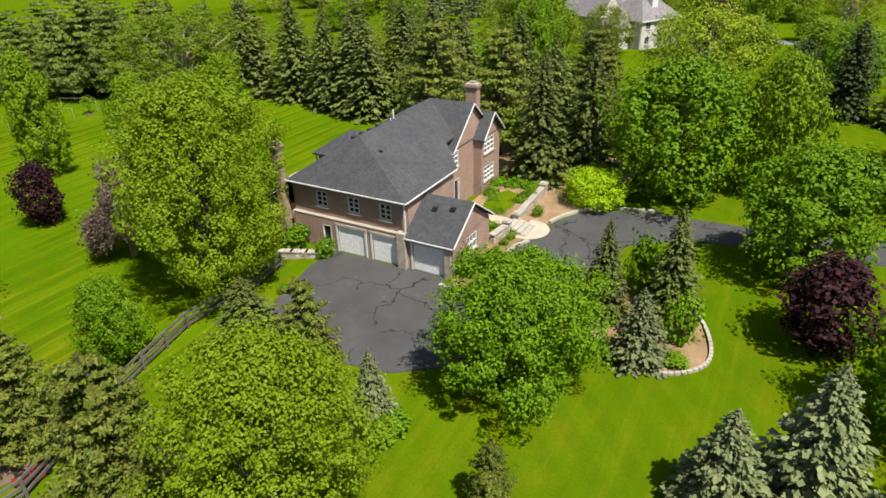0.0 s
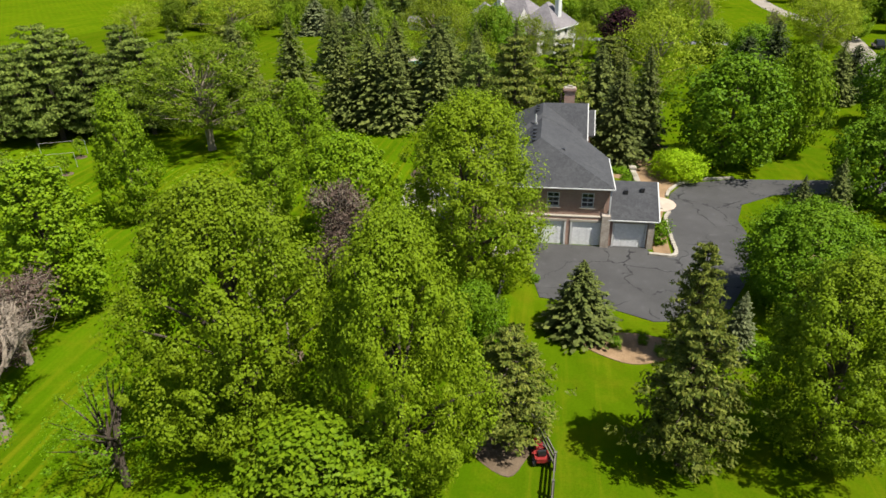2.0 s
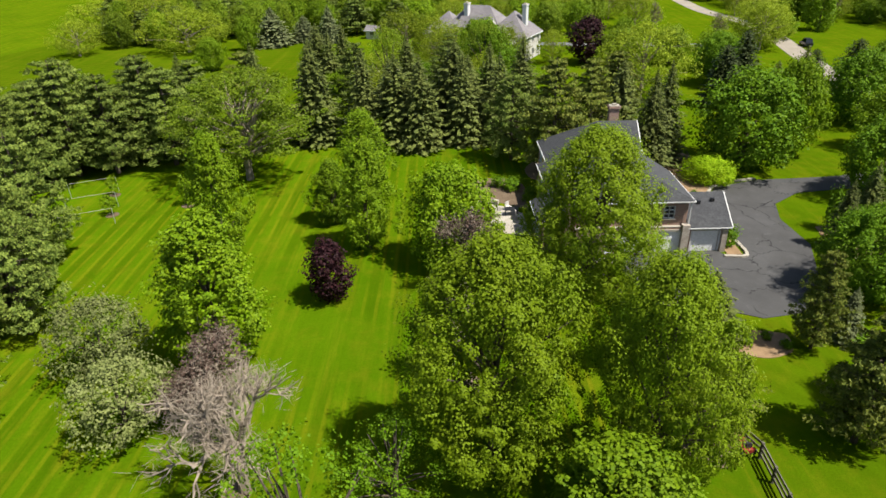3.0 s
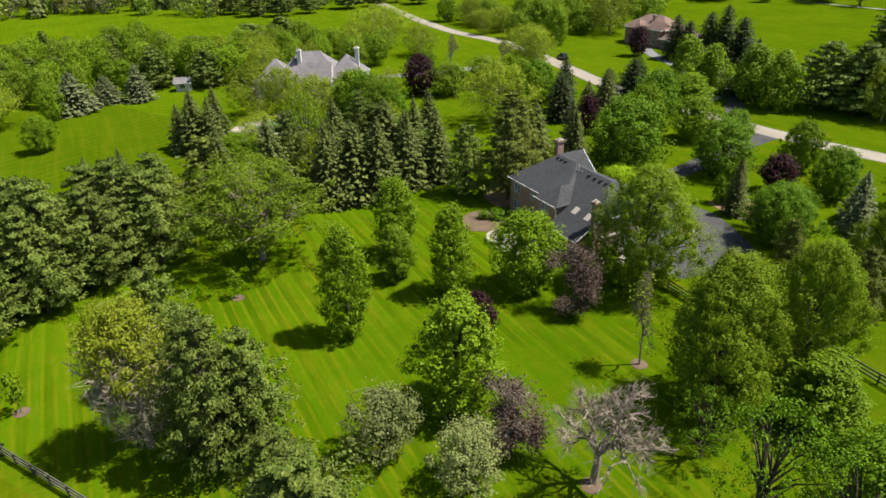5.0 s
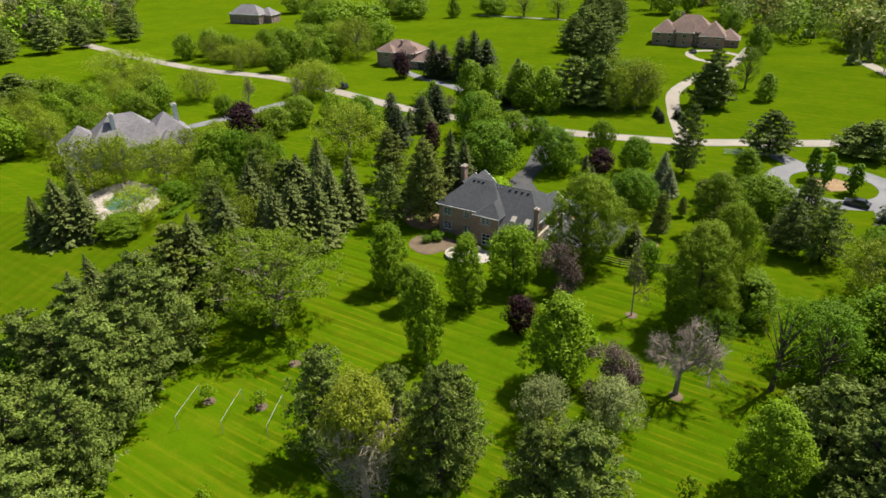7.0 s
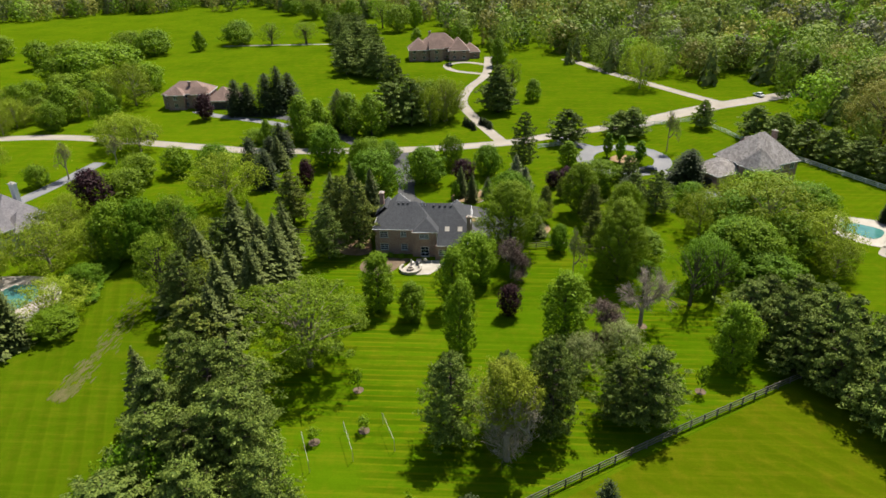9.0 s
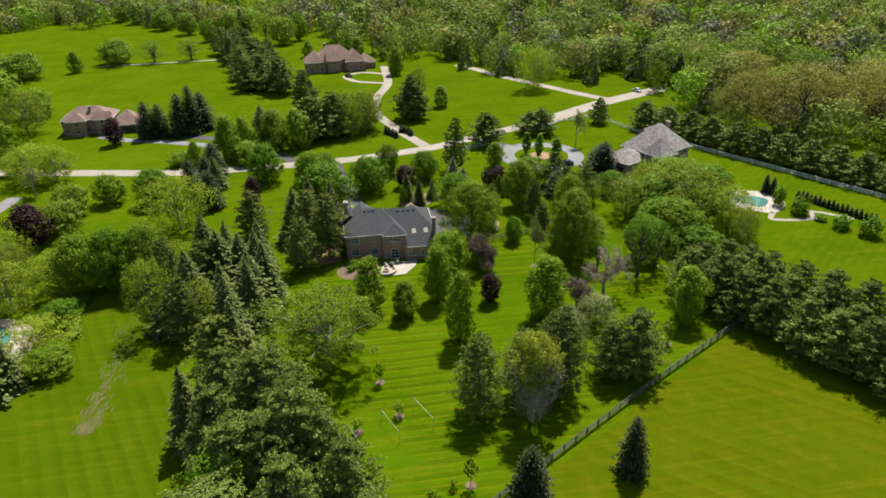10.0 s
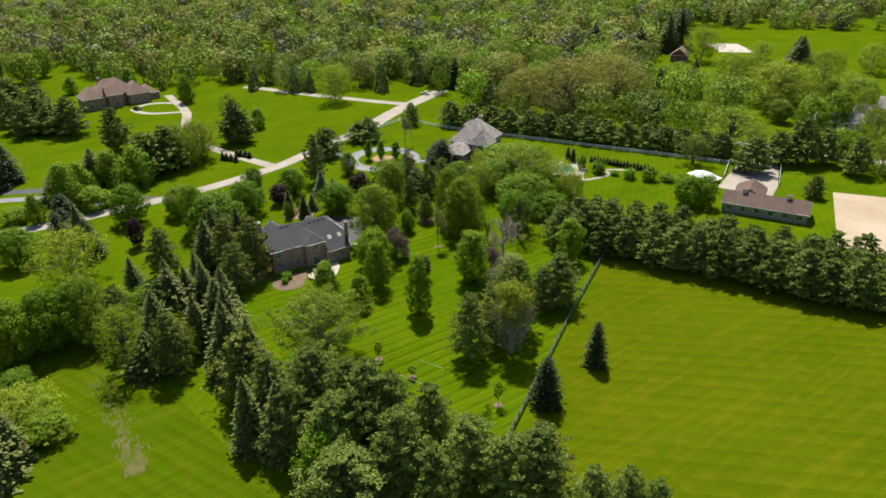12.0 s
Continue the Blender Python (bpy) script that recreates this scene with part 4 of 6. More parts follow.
plant(PINES, [(-57.5, -120, 6.6, 5.3), (-39.2, -142.8, 15.4, 10.5), (-35, -137.3, 11, 8.8), (-54.7, -146.3, 12.2, 8.4), (-35.4, -124.8, 11.6, 10.3), (-43.8, -148.9, 11.8, 8.8), (63.5, -80.8, 10.1, 10), (56.3, -84.9, 10, 9.9), (49.4, -88.9, 9.9, 9.8), (42.6, -92.7, 9.8, 9.6), (36.1, -96.5, 9.7, 9.5), (29.7, -100.2, 9.6, 9.4), (23.4, -103.8, 9.5, 9.3), (17.3, -107.2, 9.4, 9.1), (11.4, -110.6, 9.3, 9), (5.6, -114, 9.2, 8.9), (-0.5, -116.7, 9, 8.8), (-6, -119.9, 8.9, 8.7), (-11.4, -123, 8.9, 8.6), (-16.6, -126, 8.8, 8.5)], 'pines', 13, far_models=PINE_FAR)
plant(PINES, [(-21.7, -128.9, 8.7, 8.4), (17.1, -22, 5.3, 2.8), (-67.2, 26.1, 13.5, 8.5), (-73.7, 22.5, 13.5, 7.5), (-79.1, 19.2, 13.5, 8), (-74.3, 29.1, 13.5, 8), (-60.4, 28.9, 13.5, 9.8), (94.2, -6.2, 16.1, 11), (8.6, -35.3, 10, 6.5), (8.1, -40.1, 10.6, 7.1), (22.1, -36.5, 9.3, 6.7)], 'pines', 14, far_models=PINE_FAR)
plant(PALES, [(1.8, -25.4, 10, 5.0), (-7.2, -24.8, 7.8, 4.6), (4.0, -15.7, 8.7, 3.5), (14.8, -17.1, 4.1, 2), (-9.9, 22.2, 15, 8), (-4.6, 26.5, 14, 7), (1.9, 39.1, 12.3, 7.5), (16.3, -20.3, 5.9, 2.3)], 'pale pines', 15)
plant(SHRUBS, [(19.7, -0.3, 3.3, 2.1), (16.1, 4.2, 4.4, 2.1), (-10.3, -0.8, 1.9, 2.3), (-7, -1.1, 1.6, 1.5), (4.3, 1.2, 2.3, 1.7), (-2.6, -85.6, 4.6, 3.2), (-8.2, -87.0, 4.0, 4.4), (-17.1, -91.4, 3.2, 4.0), (-21.5, -94.5, 4.2, 4.6), (-25.5, -98.0, 2.4, 4.0), (-12.5, -89.5, 1.6, 2.6), (-33.3, -94.6, 5.1, 5.7), (-37, -95.9, 4.6, 6)], 'garden shrubs', 16)
plant(SHRUBS, [(-32.4 + 0.93 * k, 65.9 + 0.34 * k, 1.1, 2.1) for k in range(8)] + [(-24.2 + 0.9 * k, 68.2 + 0.1 * k, 1.2, 2.2) for k in range(7)] + [(-18.3, 70.4, 1.2, 2.2), (-17.9, 72.0, 1.2, 2.2)], 'curved hedge by the pool', 37)
plant(DOMES, [(8.6, 18.2, 3, 5.8)], '', 17)
plant(LINDENS, [(-32.7, 14.7, 10.9, 5.8), (-35.6, 8.8, 7.2, 4.6), (-31.3, 2.3, 11.5, 5.2), (-45, 0.4, 13.1, 5.2), (-40.7, -15.6, 12.2, 7.4), (-46, -39.1, 10.7, 6.2), (60.6, 52.7, 13.5, 9), (67.9, 39.7, 12.6, 9.9), (80.9, 138.9, 12.6, 10.9), (75.4, 121.5, 12.2, 8.3), (180.5, -8.1, 9.3, 6.5), (107.8, -19, 7.9, 6.4), (55.7, 46.8, 6.7, 9.8), (211.4, 146.9, 9.9, 7.1), (38.1, -24.3, 7.3, 5.1), (205.4, -3.5, 6, 5.4), (54.1, 61.1, 8.2, 5.1), (67, 32.6, 12.4, 9.9), (64.4, 48.6, 11.8, 8.4)], 'lindens', 18, far_models=LINDEN_FAR)
plant(CRABS, [(-48.8, -17, 6.5, 6.7), (-44.5, -23.5, 5.9, 6.4)], 'crabapples', 19)
plant(BARES, [(-35.6, -28.3, 9.5, 9)], '', 20)
plant(BARE_SMALL, [(-21.9, -19, 10.7, 4.2), (26.5, 105.9, 10.1, 6.7), (39.1, 99.7, 8.1, 7.9), (52, 55, 5.8, 4.9), (52.4, -53.2, 11.3, 5.3)], 'young trees', 21)
plant(YELLOWS, [(-66, -6.2, 14.6, 7.6)], '', 22)
plant(HONEY, [(-48.6, 22.6, 13.6, 18)], '', 23)
plant(SAPLINGS, [(-53.8, 14.4, 4, 1.6), (-61.8, 12.2, 2.6, 1.6), (-64.2, 18.2, 2.6, 1.6), (-76.1, 4.5, 4.9, 1.6), (-76.2, 6.7, 1.8, 1.1), (-51.9, -33.3, 4.5, 1.6), (-79.7, 9.8, 4.1, 1.6)], 'saplings', 24)
plant(CONES, [(-77.2, -16.1, 9.2, 3.3), (-80.2, -2, 9.6, 4.2), (88.9, 83, 12.5, 6.4), (89.3, 78.9, 11.4, 6), (90, 72.4, 14.3, 7.4), (91.9, 68.9, 16.4, 6.4), (96, 66.4, 13.2, 7.6), (28.1, 57.1, 11.6, 5), (22.7, 51.6, 10.2, 5.3), (39.4, 55.6, 8.3, 4.7), (45.9, 54.8, 10, 6.1), (77.2, 4.2, 3, 1.6), (75.8, 3.3, 2.8, 1.6), (74.2, 2.2, 2.6, 1.6), (72.1, 1.3, 2.6, 1.6), (77.9, -0.9, 2.6, 1.7), (77, -2, 2.6, 1.7), (75.5, -3.1, 2.4, 1.7), (73.4, -3.8, 2.4, 1.7)], 'arborvitae', 25)
plant(THIN, [(-29.3, -37.8, 12.9, 8.1), (-27, -42.4, 10.6, 7.9), (-26.4, -30.6, 7, 5.9)], 'birches', 41)
plant(AIRYS, [(-19.7, -135.9, 15.2, 20.4), (-2.1, -144.6, 12.3, 14.1), (12.4, -137.6, 14.7, 12.4), (-19.7, -117.1, 9.3, 10.7), (-21.3, -146, 9.2, 11.4), (45.4, -189.7, 13.6, 17.6), (119.7, -11.7, 12.5, 8.4)], 'birches', 26)
plant(COLUMNS, [(46.7, -35.8, 7.3, 2.8), (42.7, -38.5, 7.8, 2.7), (41.6, -43.4, 6.6, 3.2)], 'columnar trees', 27)
plant(WILLOWS, [(10.9, 57, 12.3, 15.6), (126.6, -60.5, 16.4, 15.7), (49.8, 98.1, 10.1, 11.9), (78.6, 161, 6.9, 11.8), (74.2, 167.5, 5.9, 13.6), (102.5, 126.2, 14.4, 16.7), (105.8, 137.5, 12.6, 12.8), (75.9, 151.2, 6.8, 7.7), (80, 147.7, 5.9, 7.1), (-31.4, 91.5, 11, 13.7), (-21.4, 80.2, 9.5, 13), (-25.8, 88.7, 10.5, 9.5), (-36.5, 69.5, 6.4, 11), (-10.5, 85.3, 8.4, 10.5), (0.4, 89.0, 6.8, 7.0), (-17.2, 50.6, 9.2, 8), (-32.8, 44.8, 8.5, 9), (-16.4, 73.7, 8.5, 10.9), (-19, 55.2, 8, 8.6), (51.7, 105.2, 10, 15.4), (29.8, 131.3, 9, 12.4), (39, 180.9, 9, 23.4), (81.3, 11.3, 13.1, 15), (76.6, 15.3, 11.9, 8.8), (7.3, -204.7, 15.4, 23.2)], 'willows', 28)
plant(WILLOWS, [(14.7, -254.1, 14.7, 18.1), (-5.5, -58.5, 13.2, 19.8), (-12.3, -66.6, 9.5, 12.2), (-1.6, -46.9, 9.5, 10.6), (-119.3, 139.4, 10, 22), (-105.6, 135.1, 11, 24.7), (-87.7, 113.3, 10, 19.5), (-114.9, 111.5, 8, 12.2), (4, -201.4, 17, 29.7), (-5.9, -236.7, 10.6, 16.7), (40.9, -222.1, 14.1, 18.3), (83.3, -257.6, 17.6, 18.3), (34.5, -230, 12.8, 15.7), (-9.9, -197.9, 9.9, 11), (13.5, -294.9, 13.4, 16.5), (68, -288.1, 9, 12.3), (83.7, 19.1, 13, 11.1), (83.7, 10.6, 12.4, 10.1)], 'willows', 29)
plant(CONES, [(0.9 - 1.0 * k, -93.1 - 0.43 * k, 2.0 + 0.25 * (k % 3), 1.1) for k in range(18)] + [(4.3, -88.3, 4.6, 1.9), (5.6, -87.2, 5.0, 1.9)], 'pool hedge', 35)
plant(CONES, [(26.5, -52.2, 9.4, 6.6), (14.3, -35.1, 6.9, 5.3), (30.2, -52.4, 7.4, 7.1)], 'arborvitae', 30)
plant(BELT, [(-38.2, -43.7, 10.4, 8.5), (-35.5, -47.5, 9.9, 7.9), (-35.1, -52.5, 9.6, 8.4), (-42.6, -46.9, 11.5, 8.7), (-41.8, -50.4, 10.3, 8.3), (-39.2, -54.3, 10.8, 7.8), (-47.4, -48.2, 10.4, 7.9), (-45.7, -52, 12.4, 8.8), (-42.6, -56.3, 10.6, 7.7), (-51.8, -50.9, 10.6, 8), (-50.2, -55.2, 10.3, 8.1), (-48.1, -58.5, 11.3, 8.1), (-57.2, -53.4, 10.1, 7.9), (-54.6, -58.2, 11, 8.2), (-52.2, -61, 11.6, 8.9), (-61.6, -55.3, 10.5, 8.6), (-59.6, -59.8, 9.7, 8), (-56.3, -64.4, 11.6, 8.8), (-65.5, -57.9, 11.3, 7.6), (-64.7, -62.6, 10, 7.7)], 'pine belt', 31)
plant(BELT, [(-62.6, -66, 10.1, 9.4), (-70.1, -60.1, 11.6, 8), (-67.6, -63.6, 11.7, 8.5), (-65.7, -67.9, 11.5, 9.3), (-74.8, -62.7, 11.2, 7.9), (-73.7, -66.1, 11.9, 9.4), (-70.3, -70.6, 9.8, 8.5), (-78.9, -64.2, 11, 8.4), (-78.2, -69.5, 9.7, 9.3), (-75.3, -73.7, 10.7, 7.6), (-84.9, -66.6, 11.5, 8.5), (-82.7, -70.9, 12.4, 8.4), (-81.1, -76.2, 9.7, 9.4), (-88.8, -68.7, 10, 8), (-86.5, -72.7, 10.5, 7.6), (-84.1, -78, 11.7, 7.8), (-93.1, -70.9, 11.7, 8.2), (-91, -76.5, 10.4, 8.3), (-88.7, -80.6, 12.1, 9.1), (-97.2, -74.2, 10.1, 8)], 'pine belt', 32)
plant(BELT, [(-95.4, -77.1, 11.6, 8.5), (-94.4, -81.5, 12.1, 7.7), (-103.3, -75.5, 12, 8.1), (-101.1, -80.5, 11.1, 7.7), (-97.9, -84.4, 11.8, 8), (-106.4, -78, 10.5, 9.4), (-104.9, -81.9, 9.6, 7.6), (-102.7, -87.1, 11.1, 7.8), (-111, -80.8, 12, 7.6), (-109.9, -85.8, 12.2, 8.4), (-108.7, -89.9, 11.1, 7.7), (-117.2, -83.2, 11, 8.7), (-114.2, -87.5, 11.4, 7.8), (-112.9, -90.7, 10, 7.9), (-121.6, -85.4, 9.5, 7.6), (-119.2, -90.2, 11.5, 9.1), (-116.9, -93.2, 10.7, 7.6), (-125.8, -87.9, 11.3, 7.8), (-124.2, -91.2, 10.3, 8.3), (-120.8, -96.3, 9.9, 8.9)], 'pine belt', 33)
plant(AIRYS, [(228.5, 114.0, 11.2, 14.2), (232.2, 96.2, 11.2, 14.6), (283.5, 62.2, 16.3, 13.1)], 'meadow trees', 38)
plant(ROUND_FAR, [(305.8, 86.2, 14.5, 12.1), (270.3, 51.5, 14.8, 16.7), (283.2, 42.3, 15.0, 10.0), (293.5, 97.0, 12.8, 11.4), (325.2, 115.7, 13.2, 13.7), (351.3, 136.5, 13.0, 16.0)], 'meadow trees', 39)
plant(LINDEN_FAR, [(220.8, 9.0, 9.8, 8.3), (169.6, -6.7, 12.1, 7.9), (224.2, 34.9, 8.6, 7.0)], 'trees by the brown-roofed house', 40)
plant(OAKS, [(47.5, -125.1, 21.2, 29.1), (41.9, -146.5, 20.5, 27.5), (57.3, -112.7, 18, 22.6), (70.5, -167.5, 16.5, 25.8), (107.7, -140.6, 14.7, 24.4)], 'oaks', 34)


def inside_poly(x, y, poly):
    hit = False
    for (x0, y0), (x1, y1) in zip(poly, poly[1:] + poly[:1]):
        if (y0 > y) != (y1 > y) and x < x0 + (y - y0) * (x1 - x0) / (y1 - y0):
            hit = not hit
    return hit


def grove(models, poly, spacing, height, width, group, seed):
    """Single trees over an area, kept apart from one another and from the road."""
    rng = random.Random(seed)
    xs, ys = [p[0] for p in poly], [p[1] for p in poly]
    got = []
    for _ in range(4000):
        x, y = rng.uniform(min(xs), max(xs)), rng.uniform(min(ys), max(ys))
        if inside_poly(x, y, poly) and all((x - a) ** 2 + (y - b) ** 2 > spacing**2 for a, b, _, _ in got):
            h = rng.uniform(*height)
            got.append((x, y, h, h * rng.uniform(*width)))
    plant(models, got, group, seed)


grove(PINE_FAR + ROUND_FAR, [(-110, 120), (-70, 128), (-50, 130), (-36, 134), (-40, 175), (-100, 190), (-125, 160)], 6.5, (8, 12), (0.6, 0.9), "neighbouring trees", 301)
grove(WILLOWS + ROUND_FAR, [(-26, 116), (-6, 118), (10, 122), (30, 150), (-20, 165), (-36, 150)], 7.5, (7, 10), (0.8, 1.1), "neighbouring trees", 302)
grove(ROUND_FAR + WILLOWS, [(-15, -46), (6, -52), (18, -60), (6, -74), (-20, -66)], 11, (5.5, 8), (0.9, 1.2), "trees behind the paddock", 306)
grove(WILLOWS + ROUND_FAR, [(64, 140), (100, 128), (112, 150), (96, 180), (70, 190)], 8.0, (6, 10), (0.9, 1.2), "trees along the lane", 307)
grove(PINE_FAR, [(150, 46), (250, 70), (252, 84), (150, 58)], 7.5, (11, 15), (0.6, 0.85), "pine shelter belt", 308)
grove(WILLOWS + ROUND_FAR, [(-60, -150), (-20, -166), (10, -190), (20, -235), (-60, -230)], 15, (8, 13), (0.9, 1.2), "trees round the paddocks", 309)
grove(PINES + PALES, [(-84, 30), (-62, 38), (-46, 42), (-46, 37), (-66, 33), (-82, 25)], 7.0, (12, 15), (0.6, 0.8), "pines", 320)
grove(SPRUCES + PINES + AIRYS, [(-40, 42), (-30, 37.5), (-14, 42), (-9, 50), (-16, 58), (-32, 54)], 6.5, (9, 14), (0.5, 0.7), "trees behind the garden", 321)
grove(PINE_FAR, [(-7.0, 256.0), (20.0, 241.0), (44.0, 251.0), (85.0, 242.0), (120.0, 291.0), (84.0, 366.0), (34.0, 396.0)], 13.0, (10, 15), (0.7, 0.95), "pine wood beyond the lawn", 330)


# ---- woods ----
def woods(name, poly, spacing, models, label, seed, share=1.0, height=(9, 17)):
    """Far woodland as one mesh: crowns of the models, scaled, over the area poly."""
    rng = np.random.RandomState(seed)
    px = np.array(poly)
    lo, hi = px.min(0), px.max(0)
    count = int((hi - lo).prod() / spacing**2)
    pts = rng.uniform(lo, hi, (count, 2))
    inside = np.zeros(count, bool)
    for (x0, y0), (x1, y1) in zip(px, np.roll(px, -1, 0)):
        cross = (y0 > pts[:, 1]) != (y1 > pts[:, 1])
        xs = x0 + (pts[:, 1] - y0) * (x1 - x0) / (y1 - y0 + 1e-9)
        inside ^= cross & (pts[:, 0] < xs)
    pts = pts[inside]
    pts = pts[rng.rand(len(pts)) < share]
    quads = []
    for x, y in pts:
        near = models is BROADS and math.hypot(x - 10, y + 20) < 190
        q = (BROADS_NEAR if near else models)[rng.randint(len(models))]
        a = rng.uniform(0, 6.28)
        h = rng.uniform(*height)
        w = h * rng.uniform(0.8, 1.25)
        m = np.array([[math.cos(a) * w, math.sin(a) * w, 0], [-math.sin(a) * w, math.cos(a) * w, 0], [0, 0, h]])
        quads.append(q @ m + np.array([x, y, 0]))
    return quads


def crown_model(seed, blobs, per, leaf, **kw):
    rng, qs, _, _, _ = broad_crown(seed, blobs, per, leaf, **kw)
    return np.concatenate([blob_leaves(rng, c, o, r, per, leaf, wild=0.35, up=0.2, spray=0.3) for c, o, r in qs])


def cone_model(seed):
    rng = np.random.RandomState(seed)
    k = 110
    z = rng.uniform(0.02, 0.97, k)
    a = rng.uniform(0, 6.28, k)
    r = 0.3 * (1 - z) ** 0.8 * rng.uniform(0.7, 1.0, k)
    d = np.stack([np.cos(a), np.sin(a), np.full(k, 0.6)], 1)
    s = 0.05 + 0.1 * (1 - z)
    return kites(np.stack([r * np.cos(a), r * np.sin(a), z], 1), d + rng.normal(size=(k, 3)) * 0.3, d - np.array([0, 0, 0.9]), s * 1.6, s * 1.3)


BROADS_NEAR = [crown_model(330 + k, 34, 38, 0.043, low=0.05, belly=0.55, top=1.6, lump=0.22) for k in range(5)]
BROADS = [crown_model(300 + k, 20, 16, 0.078, low=0.05, belly=0.55, top=1.6, lump=0.25) for k in range(5)]
CONIFERS = [cone_model(320 + k) for k in range(2)]
AREAS = [
    ([(205, -18), (140.5, -58), (132, -90), (128, -112), (75, -92), (34, -116), (-20, -134), (14, -150), (0, -172), (28, -190), (75, -205), (95, -235), (150, -300), (200, -450), (326, -384.2), (526.5, -187.4), (711.8, 51.6), (332.7, 62.3), (250, 20)], 11.5),
    ([(362, 150), (345, 122), (330, 88), (300, 36), (340, 55), (400, 70), (420, 120), (400, 165)], 12.0),
    ([(207.5, 350.6), (246.0, 329.2), (313.0, 337.4), (374.3, 233.3), (383.3, 114.8), (655.8, 182.0), (709.2, 1007.8)], 11.5),
    ([(-104.1, 303.4), (-54.2, 313.9), (2.7, 249.4), (44.6, 273.8), (95.2, 269.9), (206.1, 388.3), (-125.6, 776.0)], 11.5),
    ([(167.3, -362.5), (117.4, -400.0), (69.7, -429.2), (14.5, -475.5), (87.7, -832.3), (412.4, -650.2)], 12.0),
]
MIX = [
    ("woodland", HAZE_GREEN, BROADS, 0.42, "mixed green broadleaf woodland"),
    ("woodland", OLIVE, BROADS, 0.20, "olive and yellowish oaks in young leaf"),
    ("woodland", WOOD_FRESH, BROADS, 0.2, "fresh green trees in the woodland"),
    ("woodland", NEEDLE, CONIFERS, 0.13, "dark conifers among the woodland"),
    ("woodland", GREY_TWIG, BROADS, 0.11, "grey-brown trees not yet in leaf"),
]
for k, (name, material, models, share, label) in enumerate(MIX):
    quads = []
    for j, (poly, spacing) in enumerate(AREAS):
        quads += woods(name, poly, spacing, models, label, 50 + 10 * k + j, share)
    rng = np.random.RandomState(90 + k)
    tones = np.concatenate([np.full(len(q), rng.rand()) for q in quads])
    tagged(new(name, leaf_mesh(name, quads, material, tones)), label, "woods", kind="stuff")


# ---- buildings ----
def wall_run(a, b, z0, z1, thick, holes):
    """One solid wall from a to b (plan points) with holes (start, end, sill, head) in metres along it."""
    a, b = Vector((*a, 0)), Vector((*b, 0))
    d = b - a
    ln = d.length
    d.normalize()
    side = Vector((-d.y, d.x, 0)) * thick / 2
    ss = sorted({0.0, ln, *[h[0] for h in holes], *[h[1] for h in holes]})
    zs = sorted({z0, z1, *[min(max(v, z0), z1) for h in holes for v in h[2:4]]})

    def solid(i, j):
        if not (0 <= i < len(ss) - 1 and 0 <= j < len(zs) - 1):
            return False
        s, z = (ss[i] + ss[i + 1]) / 2, (zs[j] + zs[j + 1]) / 2
        return not any(h[0] < s < h[1] and h[2] < z < h[3] for h in holes)

    ids, vs, fs = {}, [], []

    def at(i, j, k):
        if (i, j, k) not in ids:
            ids[i, j, k] = len(vs)
            p = a + d * ss[i] + side * (1 if k else -1)
            vs.append((p.x, p.y, zs[j]))
        return ids[i, j, k]

    for i in range(len(ss) - 1):
        for j in range(len(zs) - 1):
            if not solid(i, j):
                continue
            fs.append((at(i, j, 0), at(i + 1, j, 0), at(i + 1, j + 1, 0), at(i, j + 1, 0)))
            fs.append((at(i, j + 1, 1), at(i + 1, j + 1, 1), at(i + 1, j, 1), at(i, j, 1)))
            if not solid(i - 1, j):
                fs.append((at(i, j, 1), at(i, j, 0), at(i, j + 1, 0), at(i, j + 1, 1)))
            if not solid(i + 1, j):
                fs.append((at(i + 1, j, 0), at(i + 1, j, 1), at(i + 1, j + 1, 1), at(i + 1, j + 1, 0)))
            if not solid(i, j - 1):
                fs.append((at(i, j, 1), at(i + 1, j, 1), at(i + 1, j, 0), at(i, j, 0)))
            if not solid(i, j + 1):
                fs.append((at(i, j + 1, 0), at(i + 1, j + 1, 0), at(i + 1, j + 1, 1), at(i, j + 1, 1)))
    return vs, fs


def window_in(parent, a, b, s0, s1, z0, z1, cols=2, rows=2, name="window", frame_mat=None):
    """A window with frame and bars, sill and pane in a wall from a to b."""
    a3, b3 = Vector((*a, 0)), Vector((*b, 0))
    d = (b3 - a3).normalized()
    turn = math.atan2(d.y, d.x)
    out = Vector((d.y, -d.x, 0))
    p, q = a3 + d * s0 + out * 0.06, a3 + d * s1 + out * 0.06
    c = (p + q) / 2
    w, h = s1 - s0, z1 - z0
    rim, bar = 0.06, 0.04
    cw, ch = (w - 2 * rim - bar * (cols - 1)) / cols, (h - 2 * rim - bar * (rows - 1)) / rows
    lights = [(rim + i * (cw + bar), rim + i * (cw + bar) + cw, z0 + rim + j * (ch + bar), z0 + rim + j * (ch + bar) + ch) for i in range(cols) for j in range(rows)]
    win = part(name, *wall_run((p.x, p.y), (q.x, q.y), z0, z1, 0.15, lights), frame_mat or WHITE, parent)
    at = lambda z, o: tuple(c + out * o + Vector((0, 0, z)))
    part("pane", *box(at((z0 + z1) / 2, -0.09), (w - 0.1, 0.02, h - 0.1), turn), GLASS, win)
    part("sill", *box(at(z0 - 0.06, 0.07), (w + 0.25, 0.22, 0.1), turn), CONCRETE, win)
    return win


